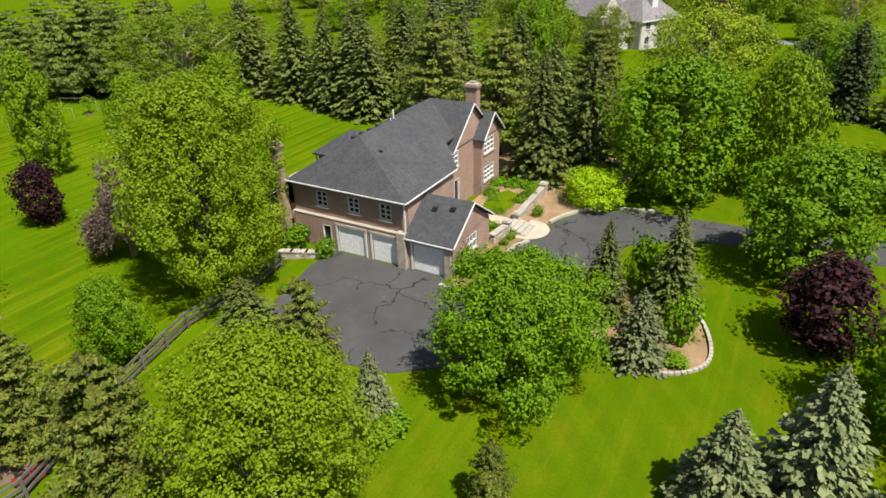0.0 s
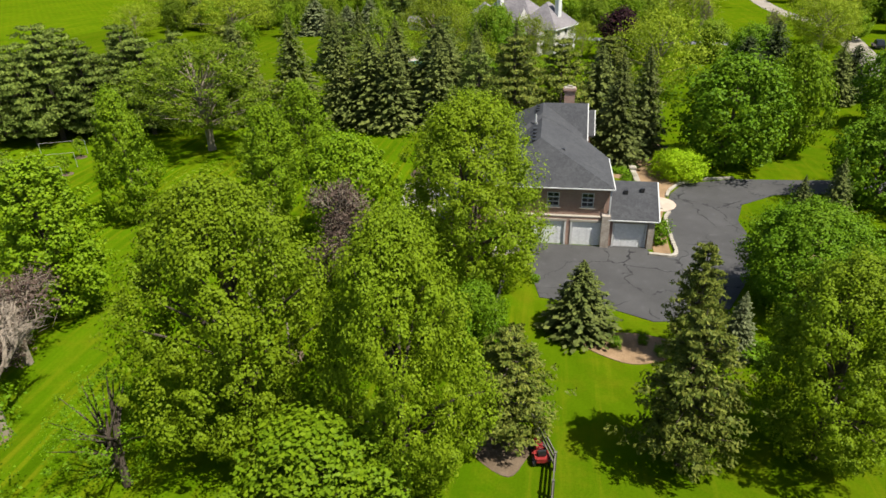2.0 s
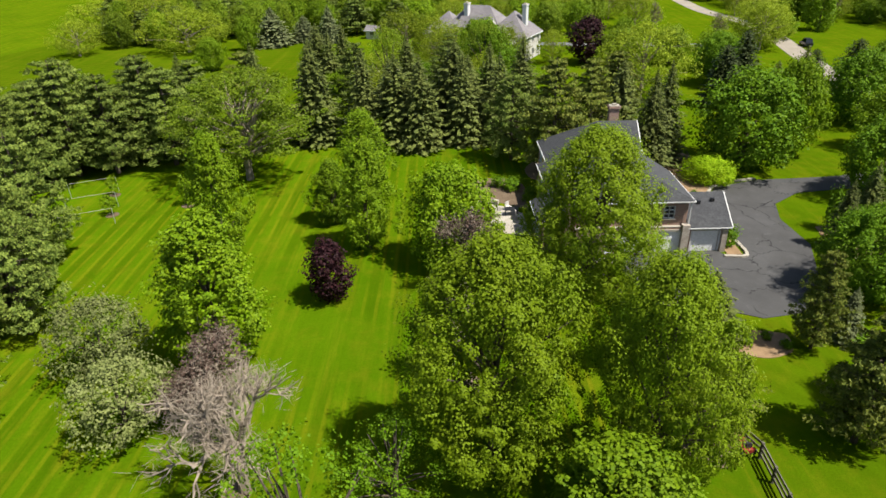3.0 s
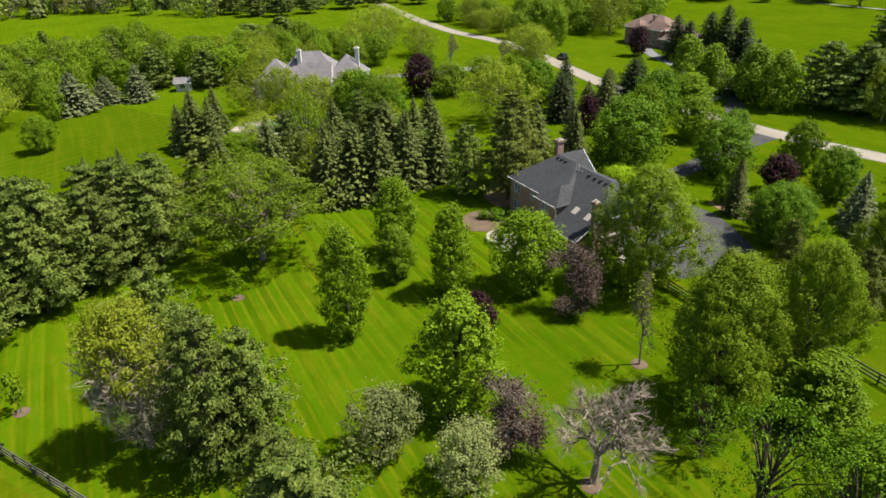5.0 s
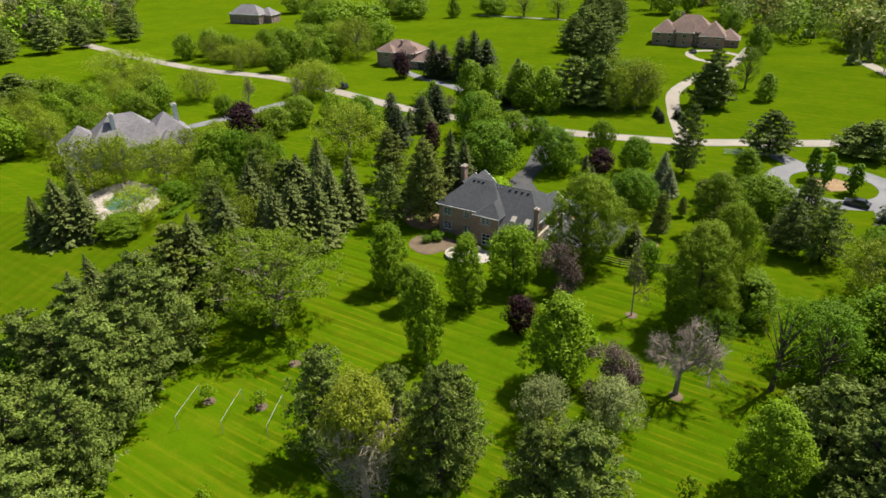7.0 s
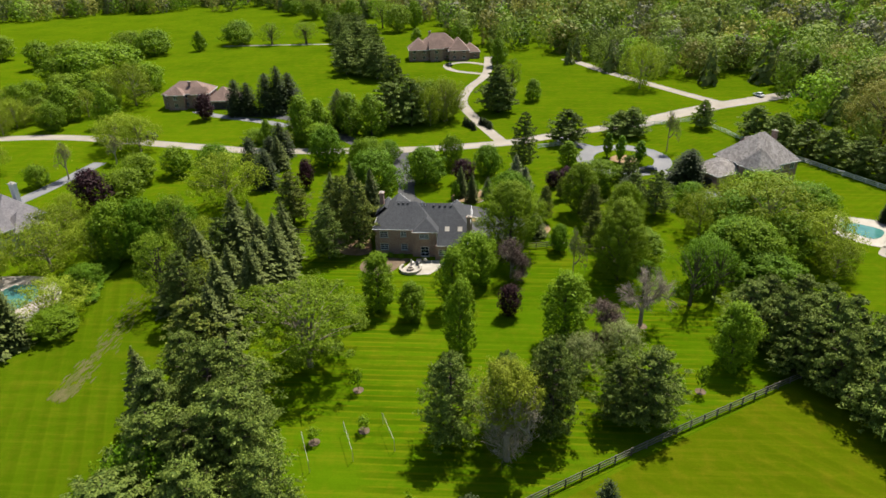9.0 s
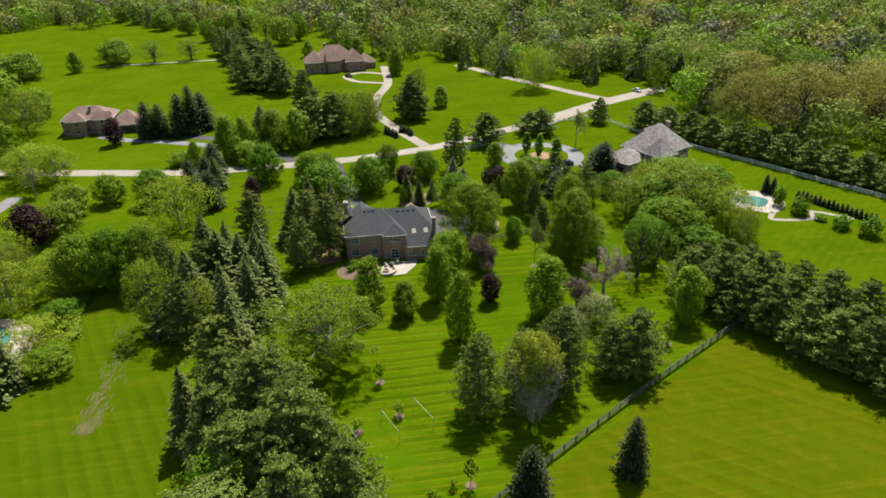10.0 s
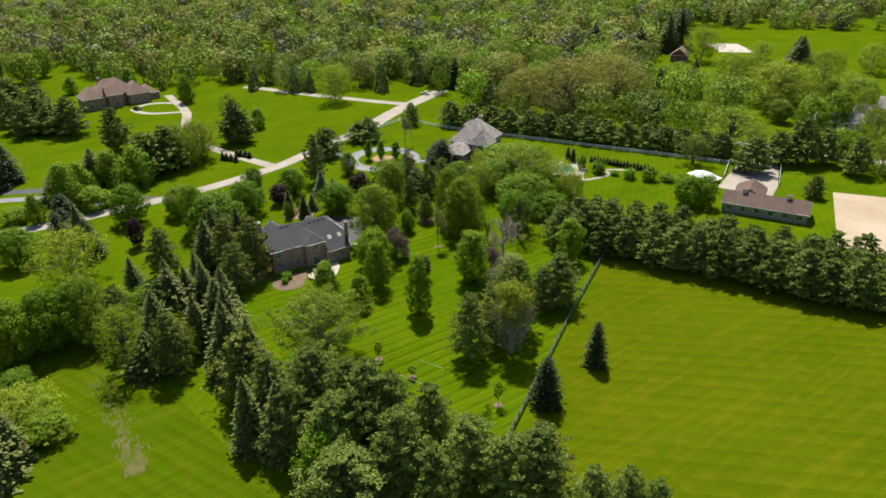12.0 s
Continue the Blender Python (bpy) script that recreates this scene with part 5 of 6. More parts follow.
def garage_door(parent, a, b, s0, s1, z1, rows=4, material=None):
    a3, b3 = Vector((*a, 0)), Vector((*b, 0))
    d = (b3 - a3).normalized()
    turn = math.atan2(d.y, d.x)
    out = Vector((d.y, -d.x, 0))
    c = a3 + d * (s0 + s1) / 2
    door = part("garage_door", *box((c.x, c.y, z1 / 2), (s1 - s0, 0.06, z1), turn), material or SUNLIT_DOOR_WHITE, parent, "white sectional garage door")
    w = s1 - s0
    for k in range(rows):
        h = z1 / rows
        bits = []
        for j in range(4):
            p = c + d * (-w / 2 + w * (j + 0.5) / 4) + out * 0.045
            bits.append(box((p.x, p.y, h * (k + 0.5)), (w / 4 - 0.08, 0.014, h - 0.07), turn))
        part("panel", *joined(bits), material or SUNLIT_DOOR_WHITE, door)
    for s in (-w / 2 - 0.08, w / 2 + 0.08):
        p = c + d * s + out * 0.12
        part("trim", *box((p.x, p.y, z1 / 2 + 0.05), (0.16, 0.12, z1 + 0.1), turn), WHITE, parent)
    p = c + out * 0.12
    part("trim", *box((p.x, p.y, z1 + 0.12), (w + 0.4, 0.14, 0.2), turn), CONCRETE, parent)
    return door


def roof(parent, faces, material, thick=0.16, label=""):
    for f in faces:
        part("roof_slope", *slab(f, thick), material, parent, label)


def fascia(parent, lines, material=None, h=0.085):
    for p, q in lines:
        part("gutter", *beam(p, q, 0.08, h), material or WHITE, parent)


def chimney(parent, x, y, z0, z1, w, d, material):
    body = joined([box((x, y, (z0 + z1 - 0.5) / 2), (w, d, z1 - 0.5 - z0)), box((x, y, z1 - 0.42), (w + 0.14, d + 0.14, 0.16)), box((x, y, z1 - 0.24), (w + 0.26, d + 0.26, 0.2))])
    ch = part("chimney", *body, material, parent, "brick chimney stack")
    part("chimney_cap", *joined([box((x, y, z1 - 0.08), (w + 0.05, d + 0.05, 0.1)), box((x, y, z1 + 0.06), (w * 0.45, d * 0.45, 0.2))]), CONCRETE, ch)


house = thing("house", (0, 0, 0), "two-storey brown brick house with dark shingle roofs", "house")
EV = 5.46
WALLS = [
    ((-11.0, 0.3), (-0.4, 0.3), 0, 2.7, [(2.9, 3.75, 0.05, 2.1), (4.4, 7.0, 0, 2.25), (7.7, 10.2, 0, 2.25)]),
    ((-11.0, 0.62), (-0.4, 0.62), 2.7, EV - 0.1, [(2.35, 3.4, 3.5, 4.8), (5.42, 6.47, 3.5, 4.8), (8.35, 9.4, 3.5, 4.8)]),
    ((-0.4, 0.75), (-0.4, 7.8), 0, EV - 0.1, []),
    ((-0.5, 7.8), (-2.3, 9.4), 0, EV + 0.2, []),
    ((-2.3, 9.4), (-2.3, 15.4), 0, EV + 0.1, [(2.0, 2.95, 0.5, 2.75), (1.75, 2.85, 3.9, 5.4)]),
    ((-2.3, 15.4), (-1.5, 15.4), 0, EV + 0.1, []),
    ((-1.5, 15.3), (-1.5, 19.2), 0, EV + 0.1, [(0.5, 2.6, 1.2, 2.6), (0.5, 2.6, 3.9, 5.3)]),
    ((-1.6, 19.2), (-5.0, 19.2), 0, EV + 0.1, []),
    ((-5.0, 18.5), (-12.0, 18.5), 0, EV - 0.1, [(1.5, 3.0, 0.9, 2.3), (1.5, 3.0, 3.5, 4.9), (4.5, 6.0, 0.9, 2.3), (4.5, 6.0, 3.5, 4.9)]),
    ((-12.0, 18.4), (-12.0, 11.0), 0, EV - 0.1, [(0.8, 2.4, 0.9, 2.3), (0.8, 2.4, 3.6, 4.9), (4.9, 6.2, 0.9, 2.3), (4.9, 6.0, 3.8, 4.9)]),
    ((-12.1, 11.0), (-13.0, 11.0), 0, EV - 0.1, []),
    ((-13.0, 10.9), (-13.0, 6.5), 0, EV - 0.1, [(1.4, 3.0, 0.1, 2.2), (1.2, 3.0, 3.9, 4.9)]),
    ((-12.9, 6.5), (-9.6, 6.5), 2.6, EV - 0.1, []),
    ((-14.2, 6.6), (-14.2, 0.8), 0, 3.1, [(0.7, 2.3, 0.9, 2.2), (3.2, 4.8, 0.9, 2.2)]),
    ((-14.1, 0.8), (-11.0, 0.8), 0, 3.1, []),
]
for a, b, z0, z1, holes in WALLS:
    part("wall", *wall_run(a, b, z0, z1, 0.24, holes), BRICK, house)
    for s0, s1, p, q in holes:
        if s1 - s0 > 2.4 and p == 0:
            garage_door(house, a, b, s0, s1, q)
        elif p < 0.6 and s1 - s0 < 1.2:
            window_in(house, a, b, s0, s1, p, q, 1, 1, "door")
        else:
            window_in(house, a, b, s0, s1, p, q, 2 if s1 - s0 < 2 else 3, 3)
part("ledge", *box((-5.7, 0.38, 2.73), (10.7, 0.46, 0.07)), CONCRETE, house)
# gables
part("wall", *joined([slab([(-14.2, 0.92, 3.1), (-11.0, 0.92, 3.1), (-11.0, 0.92, 5.35)], 0)]), BRICK, house)
for x, y0, y1, ym, z0, z1 in ((-2.3, 10.9, 18.6, 14.9, EV, 8.75), (-1.5, 15.3, 19.2, 17.3, EV, 7.4), (3.5, 0.2, 6.3, 3.3, 2.65, 4.85)):
    vs = [(x + dx, y, z) for dx in (-0.12, 0.12) for y, z in ((y0, z0), (y1, z0), (ym, z1))]
    part("gable", vs, [(0, 2, 1), (3, 4, 5), (0, 1, 4, 3), (1, 2, 5, 4), (2, 0, 3, 5)], BRICK, house)
# low garage
for a, b, holes in (((-0.2, 0.35), (3.6, 0.35), [(0.5, 3.05, 0, 2.25)]), ((3.5, 0.45), (3.5, 6.2), [(2.1, 3.7, 0.95, 2.3)]), ((3.6, 6.3), (-0.3, 6.3), [])):
    part("wall", *wall_run(a, b, 0, 2.68, 0.24, holes), BRICK, house)
    for s0, s1, p, q in holes:
        if p == 0:
            garage_door(house, a, b, s0, s1, q)
        else:
            window_in(house, a, b, s0, s1, p, q, 3, 2)
part("pier", *box((-0.5, 0.12, 1.5), (0.7, 0.6, 3.0)), STONE, house, "stone pier between the garage doors")
part("pier", *box((3.35, 0.15, 1.2), (0.5, 0.35, 2.4)), STONE, house)
AX = -6.4
roof(house, [[(-11.16, 0, EV), (0, 0, EV), (AX, 3.7, 8.6)], [(0, 0, EV), (0, 8, EV), (-2.3, 10.4, EV + 2.3 * 3.14 / 6.4), (AX, 14.5, 8.6), (AX, 3.7, 8.6)],
             [(-11.16, 0, EV), (AX, 3.7, 8.6), (AX, 6.2, 8.6), (-14.6, 6.2, 3.19), (-14.6, 0.4, 3.19), (-11.6, 0.4, 5.17)], [(AX, 6.2, 8.6), (AX, 10.4, 8.6), (-11.16, 6.0, 5.46), (-11.16, 6.2, 5.46)]], SHINGLE, label="dark grey hipped shingle roof over the garage wing")
RIDGE = 8.9
roof(house, [[(-13.4, 6.0, EV), (-12.3, 6.0, EV), (-9.3, 8.45, 7.2), (-10.8, 8.45, 7.2)], [(-12.3, 6.0, EV), (-11.15, 6.0, EV), (AX, 10.4, 8.61), (AX, 10.8, RIDGE), (-9.3, 8.45, 7.2)],
             [(-12.3, 18.9, EV), (-12.3, 11.0, EV), (-9.3, 8.45, 7.2), (AX, 10.8, RIDGE), (AX, 14.9, RIDGE)],
             [(-13.4, 11.0, EV), (-13.4, 6.0, EV), (-10.8, 8.45, 7.2)], [(-12.3, 11.0, EV), (-13.4, 11.0, EV), (-10.8, 8.45, 7.2), (-9.3, 8.45, 7.2)],
             [(-1.9, 18.9, EV), (-12.3, 18.9, EV), (AX, 14.9, RIDGE), (-1.9, 14.9, RIDGE)],
             [(AX, 10.8, RIDGE), (-2.4, 10.2, 6.57), (-2.4, 14.9, 6.57), (AX, 14.9, RIDGE)], [(AX, 10.4, 8.6), (-2.4, 10.2, 6.56), (AX, 10.8, RIDGE)],
             [(-5.2, 10.9, EV), (-1.9, 10.9, EV), (-1.9, 14.9, RIDGE), (AX, 14.9, RIDGE)]], SHINGLE, label="dark grey main hipped roof with a front gable")
roof(house, [[(-1.0, 17.3, 7.6), (-6, 17.3, 7.6), (-6, 15.1, EV), (-1.0, 15.1, EV)], [(-6, 17.3, 7.6), (-1.0, 17.3, 7.6), (-1.0, 19.5, EV), (-6, 19.5, EV)]], SHINGLE, label="small front gable roof")
roof(house, [[(-0.3, -0.1, 2.72), (3.9, -0.1, 2.72), (3.9, 3.3, 5.0), (-0.3, 3.3, 5.0)], [(3.9, 6.7, 2.72), (-0.3, 6.7, 2.72), (-0.3, 3.3, 5.0), (3.9, 3.3, 5.0)]], SHINGLE, label="low gabled garage roof")
fascia(house, [((-11.2, -0.05, EV - 0.08), (0.05, -0.05, EV - 0.08)), ((0.05, 0, EV - 0.08), (0.05, 8.0, EV - 0.08)), ((-12.35, 11, EV - 0.08), (-12.35, 19, EV - 0.08)),
               ((-13.45, 6.1, EV - 0.08), (-13.45, 11.2, EV - 0.08)), ((-13.4, 6.05, EV - 0.08), (-9.4, 6.05, EV - 0.08)), ((-14.65, 0.4, 3.1), (-14.65, 6.2, 3.1)), ((-14.6, 0.35, 3.12), (-11.2, 0.0, EV - 0.05)),
               ((-12.3, 18.95, EV - 0.08), (-5, 18.95, EV - 0.08)), ((-1.85, 10.9, EV), (-1.85, 14.9, 8.84)), ((-1.85, 14.9, 8.84), (-1.85, 16.4, 7.5)), ((-2.4, 10.85, EV - 0.06), (-1.9, 10.85, EV - 0.06)),
               ((-0.95, 15.1, EV), (-0.95, 17.3, 7.55)), ((-0.95, 17.3, 7.55), (-0.95, 19.5, EV)), ((-0.3, -0.15, 2.64), (3.9, -0.15, 2.64)), ((3.95, -0.1, 2.68), (3.95, 3.3, 4.95)), ((3.95, 3.3, 4.95), (3.95, 6.7, 2.68))])
for x, y, z in ((-0.25, 0.2, EV), (-12.9, 10.8, EV), (-13.2, 6.3, EV)):
    part("downspout", *beam((x, y, 0.1), (x, y, z - 0.1), 0.1, 0.1), WHITE, house)
chimney(house, -3.7, 18.2, 5, 9.8, 1.1, 0.8, BRICK)
chimney(house, -11.9, 0.2, 0, 8.3, 0.6, 0.7, BRICK)
for y in (3.9, 5.0, 6.1, 7.3):
    part("roof_vent", *box((-7.0, y, 8.3), (0.35, 0.4, 0.22)), BLACK, house)
for y in (12.5, 13.4, 14.3):
    part("roof_vent", *box((-6.9, y, 8.68), (0.35, 0.4, 0.22)), BLACK, house)
for x, y, z in ((-4.4, 3.6, 7.55), (1.2, 2.2, 4.4), (2.6, 2.4, 4.55)):
    part("roof_vent", *box((x, y, z), (0.32, 0.3, 0.3)), BLACK, house)
for x, y, z0, z1 in ((-7.0, 9.6, 8.0, 9.1), (-6.9, 9.0, 7.9, 8.5)):
    part("vent_pipe", *tube([(x, y, z0), (x, y, z1)], [0.07, 0.07], 8), WHITE, house)
for y in (1.9, 4.4):
    x0, x1 = -11.9, -11.0
    zz = lambda x: 8.6 - 0.66 * (AX - x) + 0.05
    part("skylight", *joined([slab([(x0, y - 0.45, zz(x0)), (x1, y - 0.45, zz(x1)), (x1, y + 0.45, zz(x1)), (x0, y + 0.45, zz(x0))], 0.1)]), CONCRETE, house, "pale flat skylight")


def neighbour(name, place, turn, blocks, wall_mat, roof_mat, label, doors=()):
    """A house further off. Blocks: (x, y, w, d, eave, rise, gable?) with windows along all sides."""
    e = thing(name, (*place, 0), label, "house", turn=turn)
    for x, y, w, d, ev, rise, gabled in blocks:
        c = [(x - w / 2, y - d / 2), (x + w / 2, y - d / 2), (x + w / 2, y + d / 2), (x - w / 2, y + d / 2)]
        for k in range(4):
            a, b = c[k], c[(k + 1) % 4]
            ln = math.dist(a, b)
            holes = []
            n = max(1, int(ln / 3.2))
            for j in range(n):
                s = ln * (j + 0.5) / n
                for z in [0.9] + ([3.6] if ev > 4.5 else []):
                    holes.append((s - 0.65, s + 0.65, z, z + 1.35))
            part("wall", *wall_run(a, b, 0, ev, 0.24, holes), wall_mat, e)
            for s0, s1, p, q in holes:
                window_in(e, a, b, s0, s1, p, q, 2, 1)
        o, z = 0.5, ev
        x0, x1, y0, y1 = x - w / 2 - o, x + w / 2 + o, y - d / 2 - o, y + d / 2 + o
        long_x = w >= d
        inset = 0 if gabled else min(w, d) / 2 + o
        if long_x:
            r0, r1 = (x0 + inset, y, z + rise), (x1 - inset, y, z + rise)
            faces = [[(x0, y0, z), (x1, y0, z), r1, r0], [(x1, y1, z), (x0, y1, z), r0, r1]]
            ends = [[(x0, y1, z), (x0, y0, z), r0], [(x1, y0, z), (x1, y1, z), r1]]
        else:
            r0, r1 = (x, y0 + inset, z + rise), (x, y1 - inset, z + rise)
            faces = [[(x1, y0, z), (x1, y1, z), r1, r0], [(x0, y1, z), (x0, y0, z), r0, r1]]
            ends = [[(x0, y0, z), (x1, y0, z), r0], [(x1, y1, z), (x0, y1, z), r1]]
        roof(e, faces + ([] if gabled else ends), roof_mat, 0.2)
        if gabled:
            for f in ends:
                part("gable", *joined([([tuple(p) for p in f] + [(p[0] * 0.98 + x * 0.02, p[1] * 0.98 + y * 0.02, p[2]) for p in f], [(0, 1, 2), (5, 4, 3), (0, 3, 4, 1), (1, 4, 5, 2), (2, 5, 3, 0)])]), wall_mat, e)
        rim = [(x0, y0, z - 0.1), (x1, y0, z - 0.1), (x1, y1, z - 0.1), (x0, y1, z - 0.1)]
        for k in range(4):
            part("gutter", *beam(rim[k], rim[(k + 1) % 4], 0.12, 0.2), WHITE, e)
    for x, y, face, w in doors:
        part("garage_door", *box((x, y, 1.1), (w, 0.5, 2.2) if face == "y" else (0.5, w, 2.2)), DARK_WOOD, e)
    return e


h2 = neighbour("house", (31, -68), -62, [(1.5, 0, 14, 12, 5.4, 6.4, False), (-8.6, 2.0, 8, 8, 3.5, 3.2, False), (-3, -4.6, 6, 6, 5.4, 4.4, False), (4.5, 4.5, 6, 5, 5.4, 4.0, True)], DARK_BRICK, GREY_SHAKE, "brick house with a steep weathered shake roof", [(-12.6, 3.8, "x", 2.6), (-12.6, 0.6, "x", 2.6)])
h3 = neighbour("house", (103, 102), 95, [(3, 0, 16, 10, 5.3, 3.4, False), (6, 4.6, 5.5, 5, 5.3, 2.4, False), (-2, 4.4, 4.5, 4, 5.3, 2.2, True), (-9.5, 1.5, 10, 10, 2.9, 4.0, False)], DARK_BRICK, BROWN_SHINGLE, "two-storey brick house with reddish brown hipped roofs", [(-9.5, 6.6, "y", 5.0)])
h4 = neighbour("house", (190, 21), 98, [(0, 0, 18, 12, 5.6, 5.8, False), (9.5, 2, 9, 11, 5.0, 4.6, False), (-9, 3, 9, 12, 4.6, 5.0, False), (1.5, 6.0, 6, 6, 5.6, 3.4, True), (-15, 0, 8, 9, 3.0, 3.6, False)], DARK_BRICK, BROWN_SHINGLE, "large brick house with brown hipped roofs")
h5 = neighbour("house", (152, 236), 100, [(0, 0, 18, 10, 4.6, 4.4, False), (-9, -4, 8, 8, 4.0, 3.6, False)], DARK_BRICK, LIGHT_SHINGLE, "brick house with steep grey roofs")
hn = neighbour("house", (-12, 101), -27, [(-3, 0, 15, 10, 5.6, 5.2, False), (6, -1, 9, 10, 5.2, 4.8, False), (-12, 2, 9, 9, 4.4, 4.6, False), (-1, -6, 7, 6, 5.4, 3.8, True), (5.5, -6.5, 5, 5, 4.2, 3.2, False)], CREAM, LIGHT_SHINGLE, "large pale house with violet-grey shingle roofs")
for x, y in ((-5.2, -2.2), (8.6, -1.2)):
    chimney(hn, x, y, 6, 11.6, 0.9, 1.5, WHITE)
chimney(h4, 4, -2, 8, 12.0, 1.0, 1.0, DARK_BRICK)
chimney(h3, 2, 2, 6, 9.0, 0.8, 0.8, DARK_BRICK)
chimney(h2, 7.3, 1, 5, 11.2, 0.9, 1.1, DARK_BRICK)
barn = neighbour("barn", (-55.5, -100), 27, [(0, 0, 20, 8, 2.7, 2.2, True), (4.5, -6.5, 7, 8, 2.9, 2.2, True)], GREY_SIDING, BARN_ROOF, "long low grey barn with brown metal roof")
for x in (-5.0, 5.5):
    cup = part("cupola", *box((x, 0, 5.1), (0.9, 0.9, 1.0)), WHITE, barn, "small white roof cupola")
    part("cupola_roof", *slab([(x - 0.65, -0.65, 5.68), (x + 0.65, -0.65, 5.68), (x + 0.65, 0.65, 5.68), (x - 0.65, 0.65, 5.68)], 0.1), BARN_ROOF, cup)
h6 = neighbour("house", (-25, -192), 40, [(0, 0, 15, 9, 2.8, 2.6, True)], CREAM, LIGHT_SHINGLE, "low pale house with grey roof behind trees")
h7 = neighbour("house", (-34, -216), 10, [(0, 0, 12, 10, 5.2, 3.4, True), (9, 3, 8, 8, 3, 2.4, True)], CREAM, LIGHT_SHINGLE, "white two-storey house behind trees")
h8 = neighbour("barn", (93, -252), 30, [(0, 0, 8, 9, 3.6, 3.6, True)], RED_SIDING, BROWN_SHINGLE, "small dark red barn at the woods")
h9 = neighbour("house", (130, -262), 20, [(0, 0, 14, 9, 3.0, 2.8, True)], CREAM, LIGHT_SHINGLE, "grey-roofed house among the woods")
shed = neighbour("shed", (-42, 127), -20, [(0, 0, 3.4, 2.8, 2.2, 1.2, True)], CREAM, LIGHT_SHINGLE, "small pale garden shed at the lawn edge")


# ---- fences ----
def board_fence(pts, label, material, posts=2.44, height=1.25, boards=3):
    f = thing("fence", (pts[0][0], pts[0][1], 0), label, "fence")
    line = [Vector((*p, 0)) for p in pts]
    at = []
    for a, b in zip(line, line[1:]):
        n = max(1, round((b - a).length / posts))
        at += [a.lerp(b, k / n) for k in range(n)]
    at.append(line[-1])
    o = line[0]
    for k, p in enumerate(at):
        part("post", *box((p.x - o.x, p.y - o.y, height / 2), (0.15, 0.15, height + 0.08)), material, f)
        if k:
            q = at[k - 1]
            for j in range(boards):
                z = height * (0.28 + 0.66 * j / (boards - 1))
                part("board", *beam((q.x - o.x, q.y - o.y, z), (p.x - o.x, p.y - o.y, z + 0.03 * math.sin(7 * k + j)), 0.06, 0.17), material, f)
    return f


board_fence([(-5.0, -34.5), (-4.8, -30.4), (-4.6, -26.6), (-6.6, -21.5), (-7.8, -17.5), (-8.9, -13.2), (-8.8, -10.0), (-8.6, -7), (-9, -4)], "weathered grey board fence along the lawn", WOOD)
board_fence([(-83.5, 8.5), (-81.4, 5.5), (-68.5, -15), (-59.2, -30), (-47.2, -50.2)], "weathered board fence between garden and field", WOOD)
board_fence([(-6, 43), (-4.4, 39), (-2.2, 29)], "dark board fence behind the house", DARK_WOOD)
board_fence([(54, -17.5), (58.5, -29)], "white board fence by the drive", WHITE)
board_fence([(73, -38), (79.2, -61), (82.6, -69.6), (61.6, -76.9), (44, -86), (10, -105), (-26.9, -125.7), (-33.3, -113.9)], "long white board fence along the lane", WHITE, 3.0)
board_fence([(-36.3, -138.9), (-47, -120.4)], "white board fence beside the stable yard", WHITE)

# ---- yards, pools ----
sheet("terrace", [(-18.9, 12.9), (-16.4, 11.6), (-14.9, 9.8), (-14.7, 4.2), (-17.4, 5.0), (-20.3, 7.2), (-20.6, 9.6)], 0.12, CONCRETE, "pale paved terrace behind the house", "terrace", False)
wall_bits = []
for k in range(15):
    a = radians(60 + 17 * k)
    wall_bits.append(box((-18.6 + 1.9 * math.cos(a), 11.0 + 1.9 * math.sin(a), 0.35), (0.6, 0.4, 0.5), a + math.pi / 2))
seat = thing("seat_wall", (0, 0, 0), "curved pale stone seat wall on the terrace", "wall")
for b in wall_bits:
    part("stone", *b, CONCRETE, seat)
pit = thing("fire_pit", (-18.6, 11.0, 0.1), "round stone fire pit on the terrace", "fire pit")
for k in range(10):
    a = 2 * math.pi * k / 10
    part("stone", *box((0.55 * math.cos(a), 0.55 * math.sin(a), 0.22), (0.36, 0.26, 0.4), a + math.pi / 2), STONE, pit)
sheet("terrace", [(-24, 90), (-24, 80), (-30, 73), (-38, 73), (-42, 80), (-33, 90)], 0.05, STONE, "stone pool surround", "terrace")
sheet("pool_water", [(-27, 84), (-27, 79.5), (-31, 77), (-35, 78), (-35.5, 81), (-31, 85)], 0.09, WATER, "turquoise swimming pool water", "pool")
sheet("terrace", [(9.5, -78), (5, -88.5), (-2.5, -87.5), (-6.5, -81.5), (-2, -75.5), (3.5, -73.5)], 0.05, CONCRETE, "pale paved pool terrace", "terrace")
sheet("pool_water", [(6.2, -79.2), (1.6, -85.0), (-2.6, -81.2), (2.4, -77.0)], 0.09, WATER, "blue-green swimming pool", "pool")
ribbon("path", [(-6, -82), (-9.9, -79.6), (-11.2, -88.5), (-7.5, -91.0), (-13.0, -97.8)], 1.3, 0.05, GRAVEL, "pale curving path through the planting", "path")
sheet("yard", [(-37, -106), (-30.5, -123.0), (-20, -146), (-29.5, -149), (-47, -120.0), (-52, -108)], 0.05, GRAVEL, "pale gravel stable yard", "yard", False)
sheet("arena", [(-58.5, -128), (-77.5, -95), (-100, -108), (-84, -146)], 0.05, SAND, "sandy riding arena", "arena", False)
sheet("arena", [(95, -290), (120, -310), (105, -322), (80, -303)], 0.06, CONCRETE, "pale paved pad in a far paddock", "yard", False)


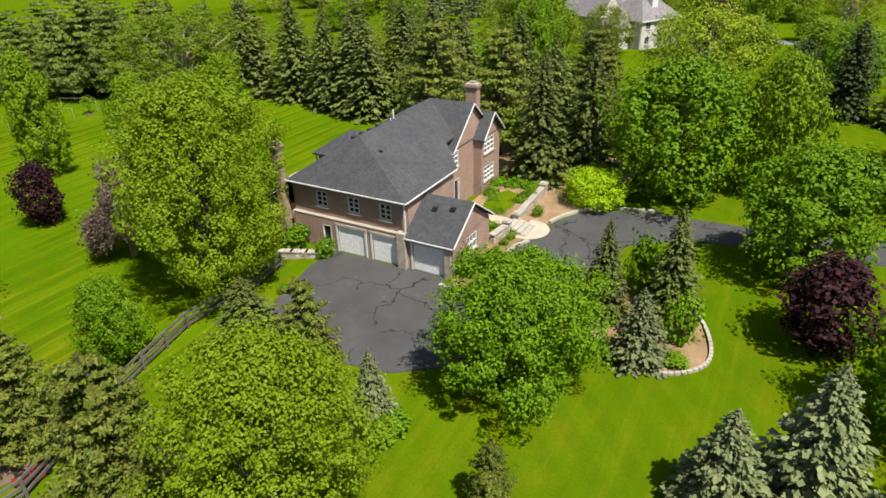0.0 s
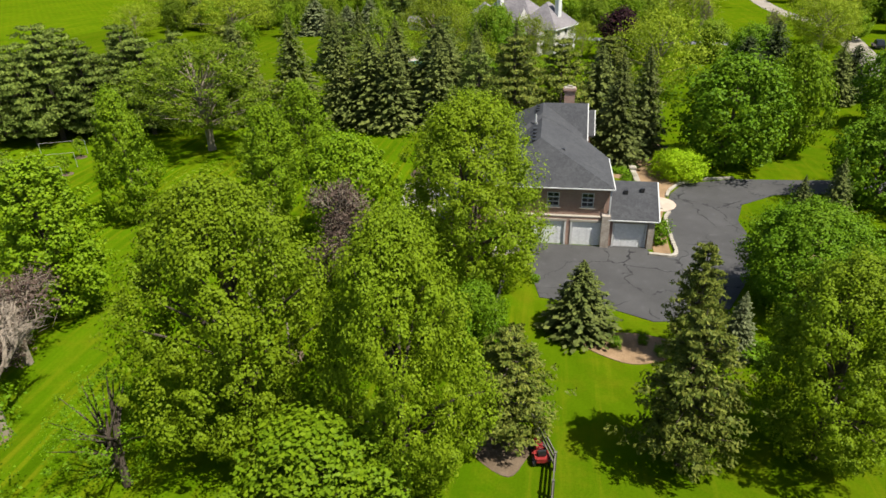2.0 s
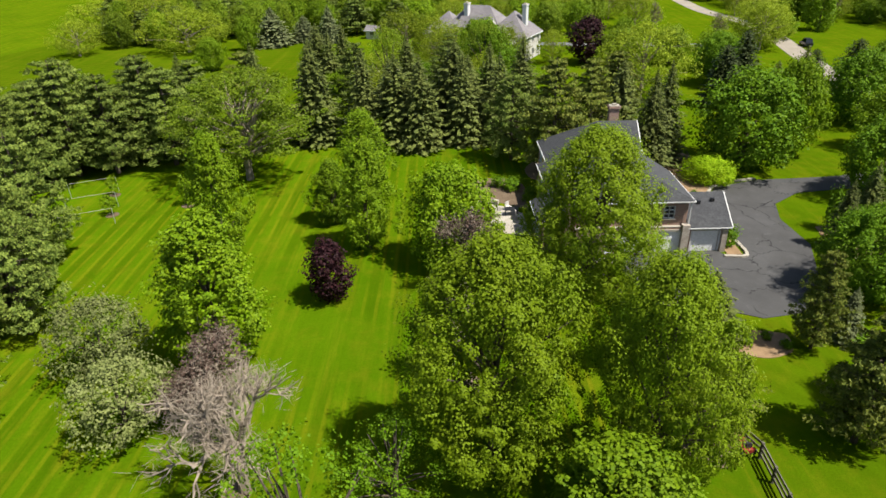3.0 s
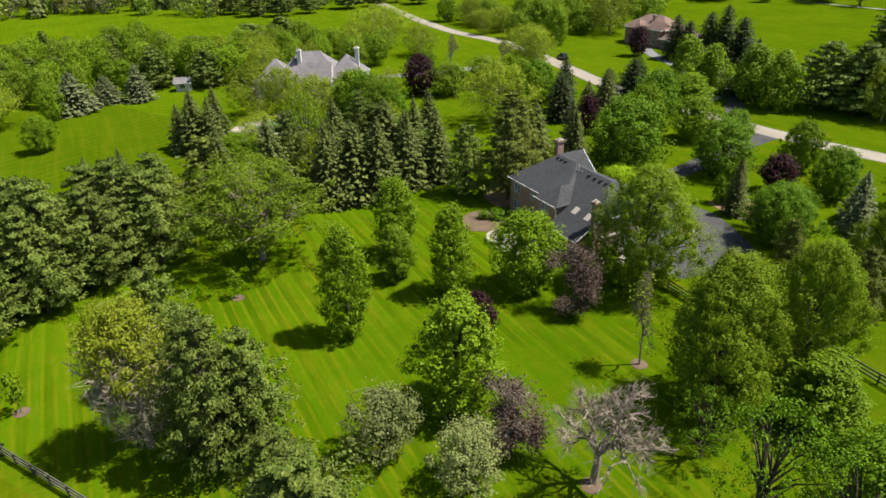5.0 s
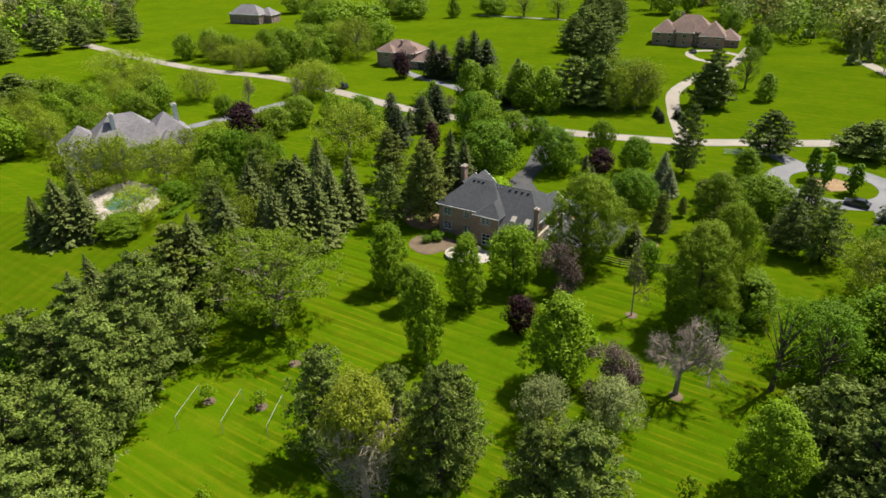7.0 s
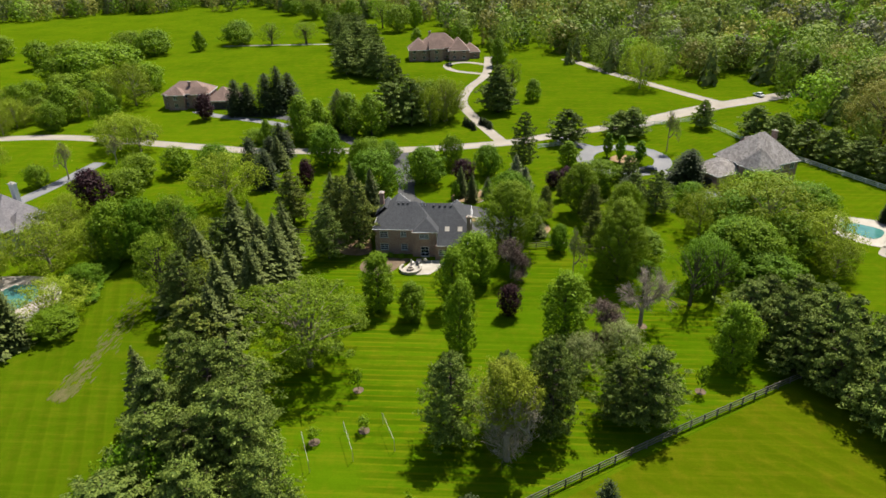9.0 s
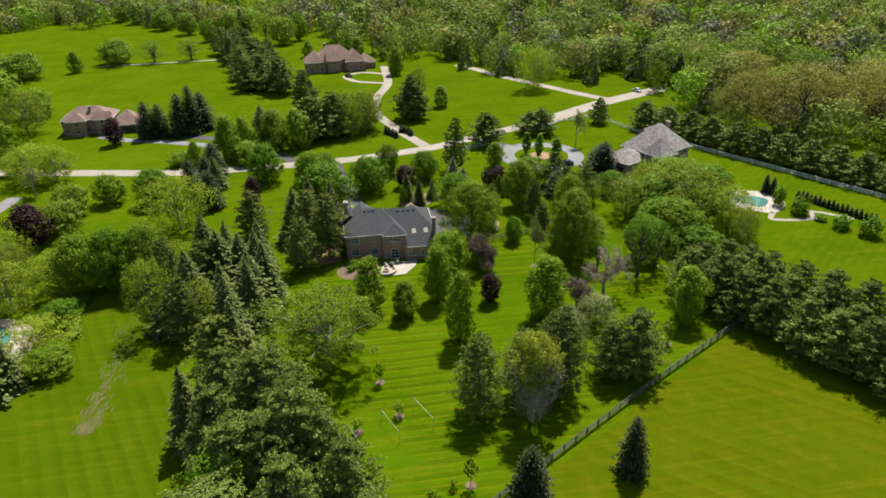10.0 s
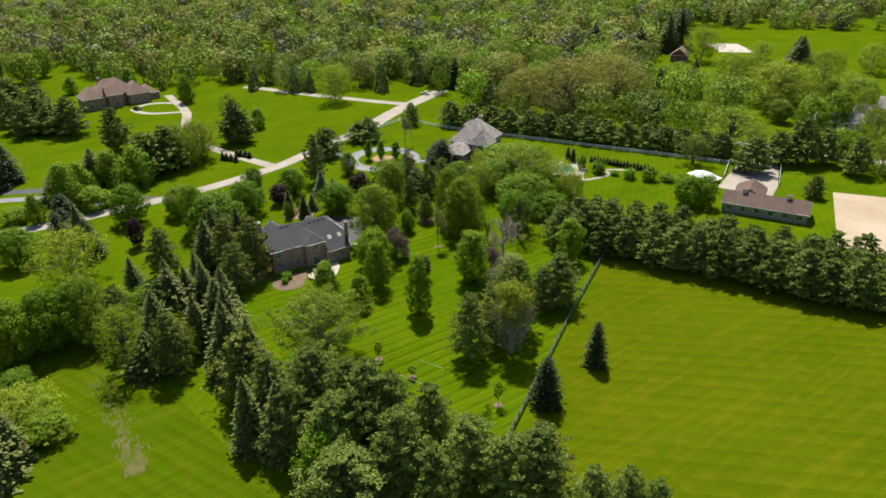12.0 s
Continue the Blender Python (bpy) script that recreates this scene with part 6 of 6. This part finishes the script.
# ---- garden details by the house ----
def stone_wall(name, pts, height, label, thick=0.45, material=None):
    """A dry-stone retaining wall of single stones with cap stones."""
    rng = random.Random(len(pts) * 7 + int(height * 10))
    w = thing(name, (pts[0][0], pts[0][1], 0), label, "wall")
    line = curve_through(pts, 6)
    o = line[0]
    s, k = 0.0, 0
    total = sum((b - a).length for a, b in zip(line, line[1:]))

    def along(s):
        for a, b in zip(line, line[1:]):
            if s <= (b - a).length:
                return a.lerp(b, s / (b - a).length), math.atan2((b - a).y, (b - a).x)
            s -= (b - a).length
        return line[-1], math.atan2((line[-1] - line[-2]).y, (line[-1] - line[-2]).x)

    courses = max(1, round(height / 0.28))
    for c in range(courses):
        s = rng.uniform(0, 0.2)
        while s < total:
            ln = rng.uniform(0.4, 0.75)
            p, a = along(min(s + ln / 2, total))
            h = height / courses
            part("stone", *box((p.x - o.x, p.y - o.y, h * (c + 0.5)), (ln - 0.03, thick + rng.uniform(-0.05, 0.05), h - 0.02), a), material or STONE, w)
            s += ln
    s = 0.0
    while s < total:
        p, a = along(min(s + 0.3, total))
        part("cap_stone", *box((p.x - o.x, p.y - o.y, height + 0.05), (0.57, thick + 0.12, 0.1), a), CONCRETE, w)
        s += 0.6
    return w


stone_wall("retaining_wall", [(3.75, 6.6), (3.9, 8.0), (4.0, 8.9)], 0.75, "low stone retaining wall beside the garage")
stone_wall("retaining_wall", [(4.1, 11.0), (3.9, 13.4), (3.8, 16), (3.7, 18)], 0.75, "low stone retaining wall round the front garden")
for x, y in ((4.0, 9.1), (4.1, 10.9), (3.7, 18.2)):
    p = thing("stone_pillar", (x, y, 0), "short stone pillar with a pale cap", "pillar")
    part("shaft", *box((0, 0, 0.5), (0.6, 0.6, 1.0)), STONE, p)
    part("cap", *joined([box((0, 0, 1.05), (0.75, 0.75, 0.1)), box((0, 0, 1.14), (0.5, 0.5, 0.1))]), CONCRETE, p)
sheet("front_lawn", [(0.4, 11.2), (2.6, 11.4), (2.8, 15.6), (0.8, 16.6), (-0.2, 14.5)], 0.5, GRASS, "raised front garden with low planting", "lawn", False)
part("raised_ground", *box((1.2, 13.6, 0.25), (4.6, 8.2, 0.46)), MULCH)
tagged(bpy.data.objects["raised_ground"], "raised garden ground behind the wall", "ground", kind="structure")
st = thing("front_steps", (4.6, 10.0, 0), "broad pale stone steps up to the front door", "steps")
for k in range(4):
    part("step", *box((0.9 - 0.42 * k, 0, 0.09 + 0.15 * k), (0.5, 2.2 - 0.1 * k, 0.18)), CONCRETE, st)
pad = [(5.3 + 1.9 * math.cos(a), 10.3 + 1.9 * math.sin(a)) for a in [radians(-100 + 200 * k / 24) for k in range(25)]]
sheet("paved_pad", pad, 0.075, PAVER, "half-round pink paver landing", "paving", False)
sheet("paved_path", [(-1.4, 9.3), (3.8, 9.3), (3.8, 10.7), (-1.4, 10.7)], 0.56, PAVER, "pink paver walk to the front door", "path", False)
rng = random.Random(77)
edge = curve_through([(3.3, -1.05), (5.4, -0.95), (5.55, 2.5), (5.65, 6.4), (6.2, 8.2)], 8)
edge2 = curve_through([(6.6, 12.4), (7.2, 14.2), (8.9, 16.6), (11.5, 17.8), (14.5, 18.5)], 8)
kerb = thing("edging_stones", (0, 0, 0), "row of pale edging stones along the drive", "edging")
for line in (edge, edge2):
    for a, b in zip(line, line[1:]):
        n = max(1, round((b - a).length / 0.45))
        for k in range(n):
            p = a.lerp(b, (k + 0.5) / n)
            t = math.atan2((b - a).y, (b - a).x)
            part("stone", *box((p.x, p.y, 0.11), (0.42, rng.uniform(0.26, 0.36), 0.2 + rng.uniform(-0.03, 0.03)), t + rng.uniform(-0.1, 0.1)), CONCRETE, kerb)
bed_edge = thing("edging_stones", (0, 0, 0), "curved pale stone edge of the mulch bed", "edging")
line = curve_through([(19.2, 5.0), (21.2, 1.2), (21.6, -2), (19.5, -4.0), (16.6, -3.4), (14, -1.4)], 8)
for a, b in zip(line, line[1:]):
    p = (a + b) / 2
    part("stone", *box((p.x, p.y, 0.1), ((b - a).length - 0.04, 0.22, 0.18), math.atan2((b - a).y, (b - a).x)), CONCRETE, bed_edge)
HEDGE = broad_tree("hedge", 401, 0.9, 2.2, DEEP, 60, 46, 0.13, 0.02, 0.4, 2.6, 0.26, label="clipped low green hedge", category="hedge", limbs=4)
plant([HEDGE], [(0.9, 18.2, 0.80, 2.4), (2.4, 18.1, 0.80, 2.2), (-0.6, 17.6, 0.80, 2.0), (3.0, 16.2, 0.78, 1.7), (2.9, 14.6, 0.72, 1.5), (-0.4, 15.2, 0.78, 1.6), (0.9, 8.6, 0.78, 1.9), (2.4, 8.4, 0.80, 1.9), (2.2, 7.5, 0.78, 1.7), (0.4, 14.0, 0.60, 1.3), (2.0, 11.6, 0.60, 1.4)], "front hedges", 8)
plant(SHRUBS, [(5.1, 13.2, 1.0, 1.0), (4.6, 4.6, 0.6, 0.8), (4.7, 5.6, 0.5, 0.7), (4.8, 6.8, 0.6, 0.7), (4.9, 8.0, 0.7, 0.8), (4.5, 3.4, 0.6, 0.8), (-6.2, -6.9, 0.7, 0.8), (-0.6, -15.0, 0.8, 0.9), (1.2, -14.4, 0.7, 0.8), (2.2, -15.6, 0.7, 0.9), (8.2, -15.2, 1.1, 2.4), (-13.5, 15.5, 1.0, 1.2), (-14.0, 13.2, 1.1, 1.2), (-15.5, 17.0, 1.6, 2.2), (-17, 18, 1.3, 1.7), (20.0, -2.6, 0.6, 1.6), (18.4, -3.2, 0.5, 0.9)], "garden shrubs", 9)
for x, y, h in ((-10.2, -3.0, 0.6), (-9.2, -2.4, 0.5), (-8.5, -2.0, 0.45)):
    stone_wall("rock_border", [(x, y), (x + 0.5, y + 0.35), (x + 1.1, y + 0.6)], h, "pale rock border beside the garage corner")

# red garden tractor by the fence
tr = thing("garden_tractor", (-5.35, -25.9, 0), "red garden tractor parked against the fence", "tractor", turn=100)
tr.scale = (0.85, 0.85, 0.85)
part("hood", *joined([box((0.55, 0, 0.62), (0.85, 0.55, 0.42)), box((0.6, 0, 0.86), (0.7, 0.45, 0.1))]), RED, tr)
part("rear_body", *joined([box((-0.4, 0, 0.6), (0.8, 0.7, 0.3)), box((-0.4, 0.38, 0.72), (0.7, 0.16, 0.1)), box((-0.4, -0.38, 0.72), (0.7, 0.16, 0.1))]), RED, tr)
part("seat", *joined([box((-0.35, 0, 0.84), (0.42, 0.46, 0.14)), box((-0.56, 0, 1.05), (0.12, 0.46, 0.36))]), BLACK, tr)
part("steering_wheel", *tube([(0.1 + 0.16 * math.cos(a) * 0.8, 0.18 * math.sin(a), 1.0 + 0.1 * math.cos(a)) for a in [2 * math.pi * k / 12 for k in range(13)]], [0.02] * 13, 5), BLACK, tr)
part("mower_deck", *box((0.1, 0, 0.26), (0.8, 1.0, 0.16)), RED, tr)
for x, y, r in ((0.75, 0.42, 0.2), (0.75, -0.42, 0.2), (-0.45, 0.46, 0.3), (-0.45, -0.46, 0.3)):
    part("wheel", *joined([tube([(x, y - 0.1, r), (x, y + 0.1, r)], [r, r], 14), tube([(x, y - 0.11, r), (x, y + 0.11, r)], [r * 0.5, r * 0.5], 10)]), BLACK, tr)

# low frames on the lawn
for (x0, y0), (x1, y1) in (((-69.2, 17.5), (-64.3, 19.6)), ((-67.1, 12.6), (-62.2, 14.7)), ((-65.2, 7.7), (-60.4, 9.9))):
    g = thing("training_frame", (x0, y0, 0), "thin white pole frame standing on the lawn", "frame")
    part("crossbar", *beam((0, 0, 1.9), (x1 - x0, y1 - y0, 1.9), 0.035, 0.035), CONCRETE, g)
    part("post", *tube([(0, 0, 0), (0, 0, 1.9)], [0.035, 0.035], 6), METAL, g)
    part("post", *tube([(x1 - x0, y1 - y0, 0), (x1 - x0, y1 - y0, 1.9)], [0.035, 0.035], 6), METAL, g)
for x, y in ((-53.8, 14.4), (-61.8, 12.2), (-64.2, 18.2), (-76.1, 4.5), (-51.9, -33.3), (-21.9, -19.0), (-36, -28.5)):
    r = 0.85 if x > -40 else 0.75
    sheet("mulch_ring", [(x + r * math.cos(a), y + r * math.sin(a)) for a in [k * math.pi / 4 for k in range(8)]], 0.06, OLD_OR_SHADED_MULCH, "small ring of mulch round a tree", "mulch")


def car(place, turn, paint, label, tall=False):
    """A parked car: shaped body, glasshouse, wheels and lights."""
    c = thing("car", (*place, 0.06), label, "car", turn=turn)
    prof = [(-2.2, 0.35), (-2.2, 0.85), (-1.7, 0.98), (1.0, 0.95), (2.1, 0.78), (2.25, 0.4)]
    vs = [(x, y, z) for y in (-0.88, 0.88) for x, z in prof]
    n = len(prof)
    fs = [tuple(range(n)), tuple(range(2 * n - 1, n - 1, -1))] + [(i, i + n, (i + 1) % n + n, (i + 1) % n) for i in range(n)]
    part("body", vs, fs, paint, c)
    top = 1.75 if tall else 1.42
    back = -2.0 if tall else -1.6
    gv = [(back, 0.8, 0.96), (1.0, 0.8, 0.95), (0.3, 0.66, top), (back + 0.4, 0.66, top)]
    gv = gv + [(x, -y, z) for x, y, z in gv]
    part("glasshouse", gv, [(0, 1, 2, 3), (7, 6, 5, 4), (0, 4, 5, 1), (1, 5, 6, 2), (3, 2, 6, 7), (0, 3, 7, 4)], GLASS, c)
    part("roof", *box(((back + 0.7) / 2, 0, top + 0.02), (0.3 - back - 0.45, 1.34, 0.05)), paint, c)
    for x in (-1.4, 1.35):
        for y in (-0.85, 0.85):
            part("wheel", *tube([(x, y - 0.1, 0.32), (x, y + 0.1, 0.32)], [0.32, 0.32], 14), BLACK, c)
    for y in (-0.6, 0.6):
        part("headlight", *box((2.2, y, 0.66), (0.08, 0.34, 0.14)), METAL, c)


car((26.2, -52.2), 60, CAR_WHITE, "white saloon car parked before the garage")
car((35.5, -44.5), 80, CAR_DARK, "dark saloon car on the circular drive")
car((62.0, 101.0), 80, CAR_DARK, "dark car on the pale road", True)
car((170, 15.0), 30, CAR_DARK, "dark car before the brown-roofed house")
car((114, -100), 20, CAR_WHITE, "pale car on the far road")
car((-33.5, -121.5), 30, CAR_DARK, "dark pickup at the white gate", True)
tent = thing("canopy", (-30.8, -108, 0), "white fabric canopy beside the yard", "canopy")
tv, tf = [], []
for i in range(7):
    for j in range(7):
        u, v = i / 6 - 0.5, j / 6 - 0.5
        tv.append((9 * u, 5 * v, 1.2 + 1.3 * (1 - (2 * u) ** 2) * (1 - (2 * v) ** 2) ** 0.5))
tf = [(i * 7 + j, (i + 1) * 7 + j, (i + 1) * 7 + j + 1, i * 7 + j + 1) for i in range(6) for j in range(6)]
part("cover", tv, tf, WHITE, tent)
for x in (-4.4, 4.4):
    for y in (-2.4, 2.4):
        part("pole", *tube([(x, y, 0), (x, y, 1.3)], [0.05, 0.05], 6), METAL, tent)
table = thing("garden_table", (-16.2, 9.6, 0.12), "dark patio table on the terrace", "table")
part("tabletop", *box((0, 0, 0.72), (1.5, 0.95, 0.05)), BLACK, table)
for x in (-0.65, 0.65):
    for y in (-0.4, 0.4):
        part("leg", *beam((x, y, 0), (x, y, 0.7), 0.06, 0.06), BLACK, table)
for k, (x, y) in enumerate(((-17.6, 9.2), (-16.4, 10.8), (-15.6, 8.4))):
    ch = thing("garden_chair", (x, y, 0.12), "pale patio chair on the terrace", "chair", "patio chairs", 40 * k)
    part("seat", *box((0, 0, 0.43), (0.55, 0.55, 0.06)), CREAM, ch)
    part("backrest", *box((0, 0.26, 0.72), (0.55, 0.05, 0.55)), CREAM, ch)
    for lx in (-0.24, 0.24):
        for ly in (-0.24, 0.24):
            part("leg", *beam((lx, ly, 0), (lx, ly, 0.41), 0.05, 0.05), CREAM, ch)
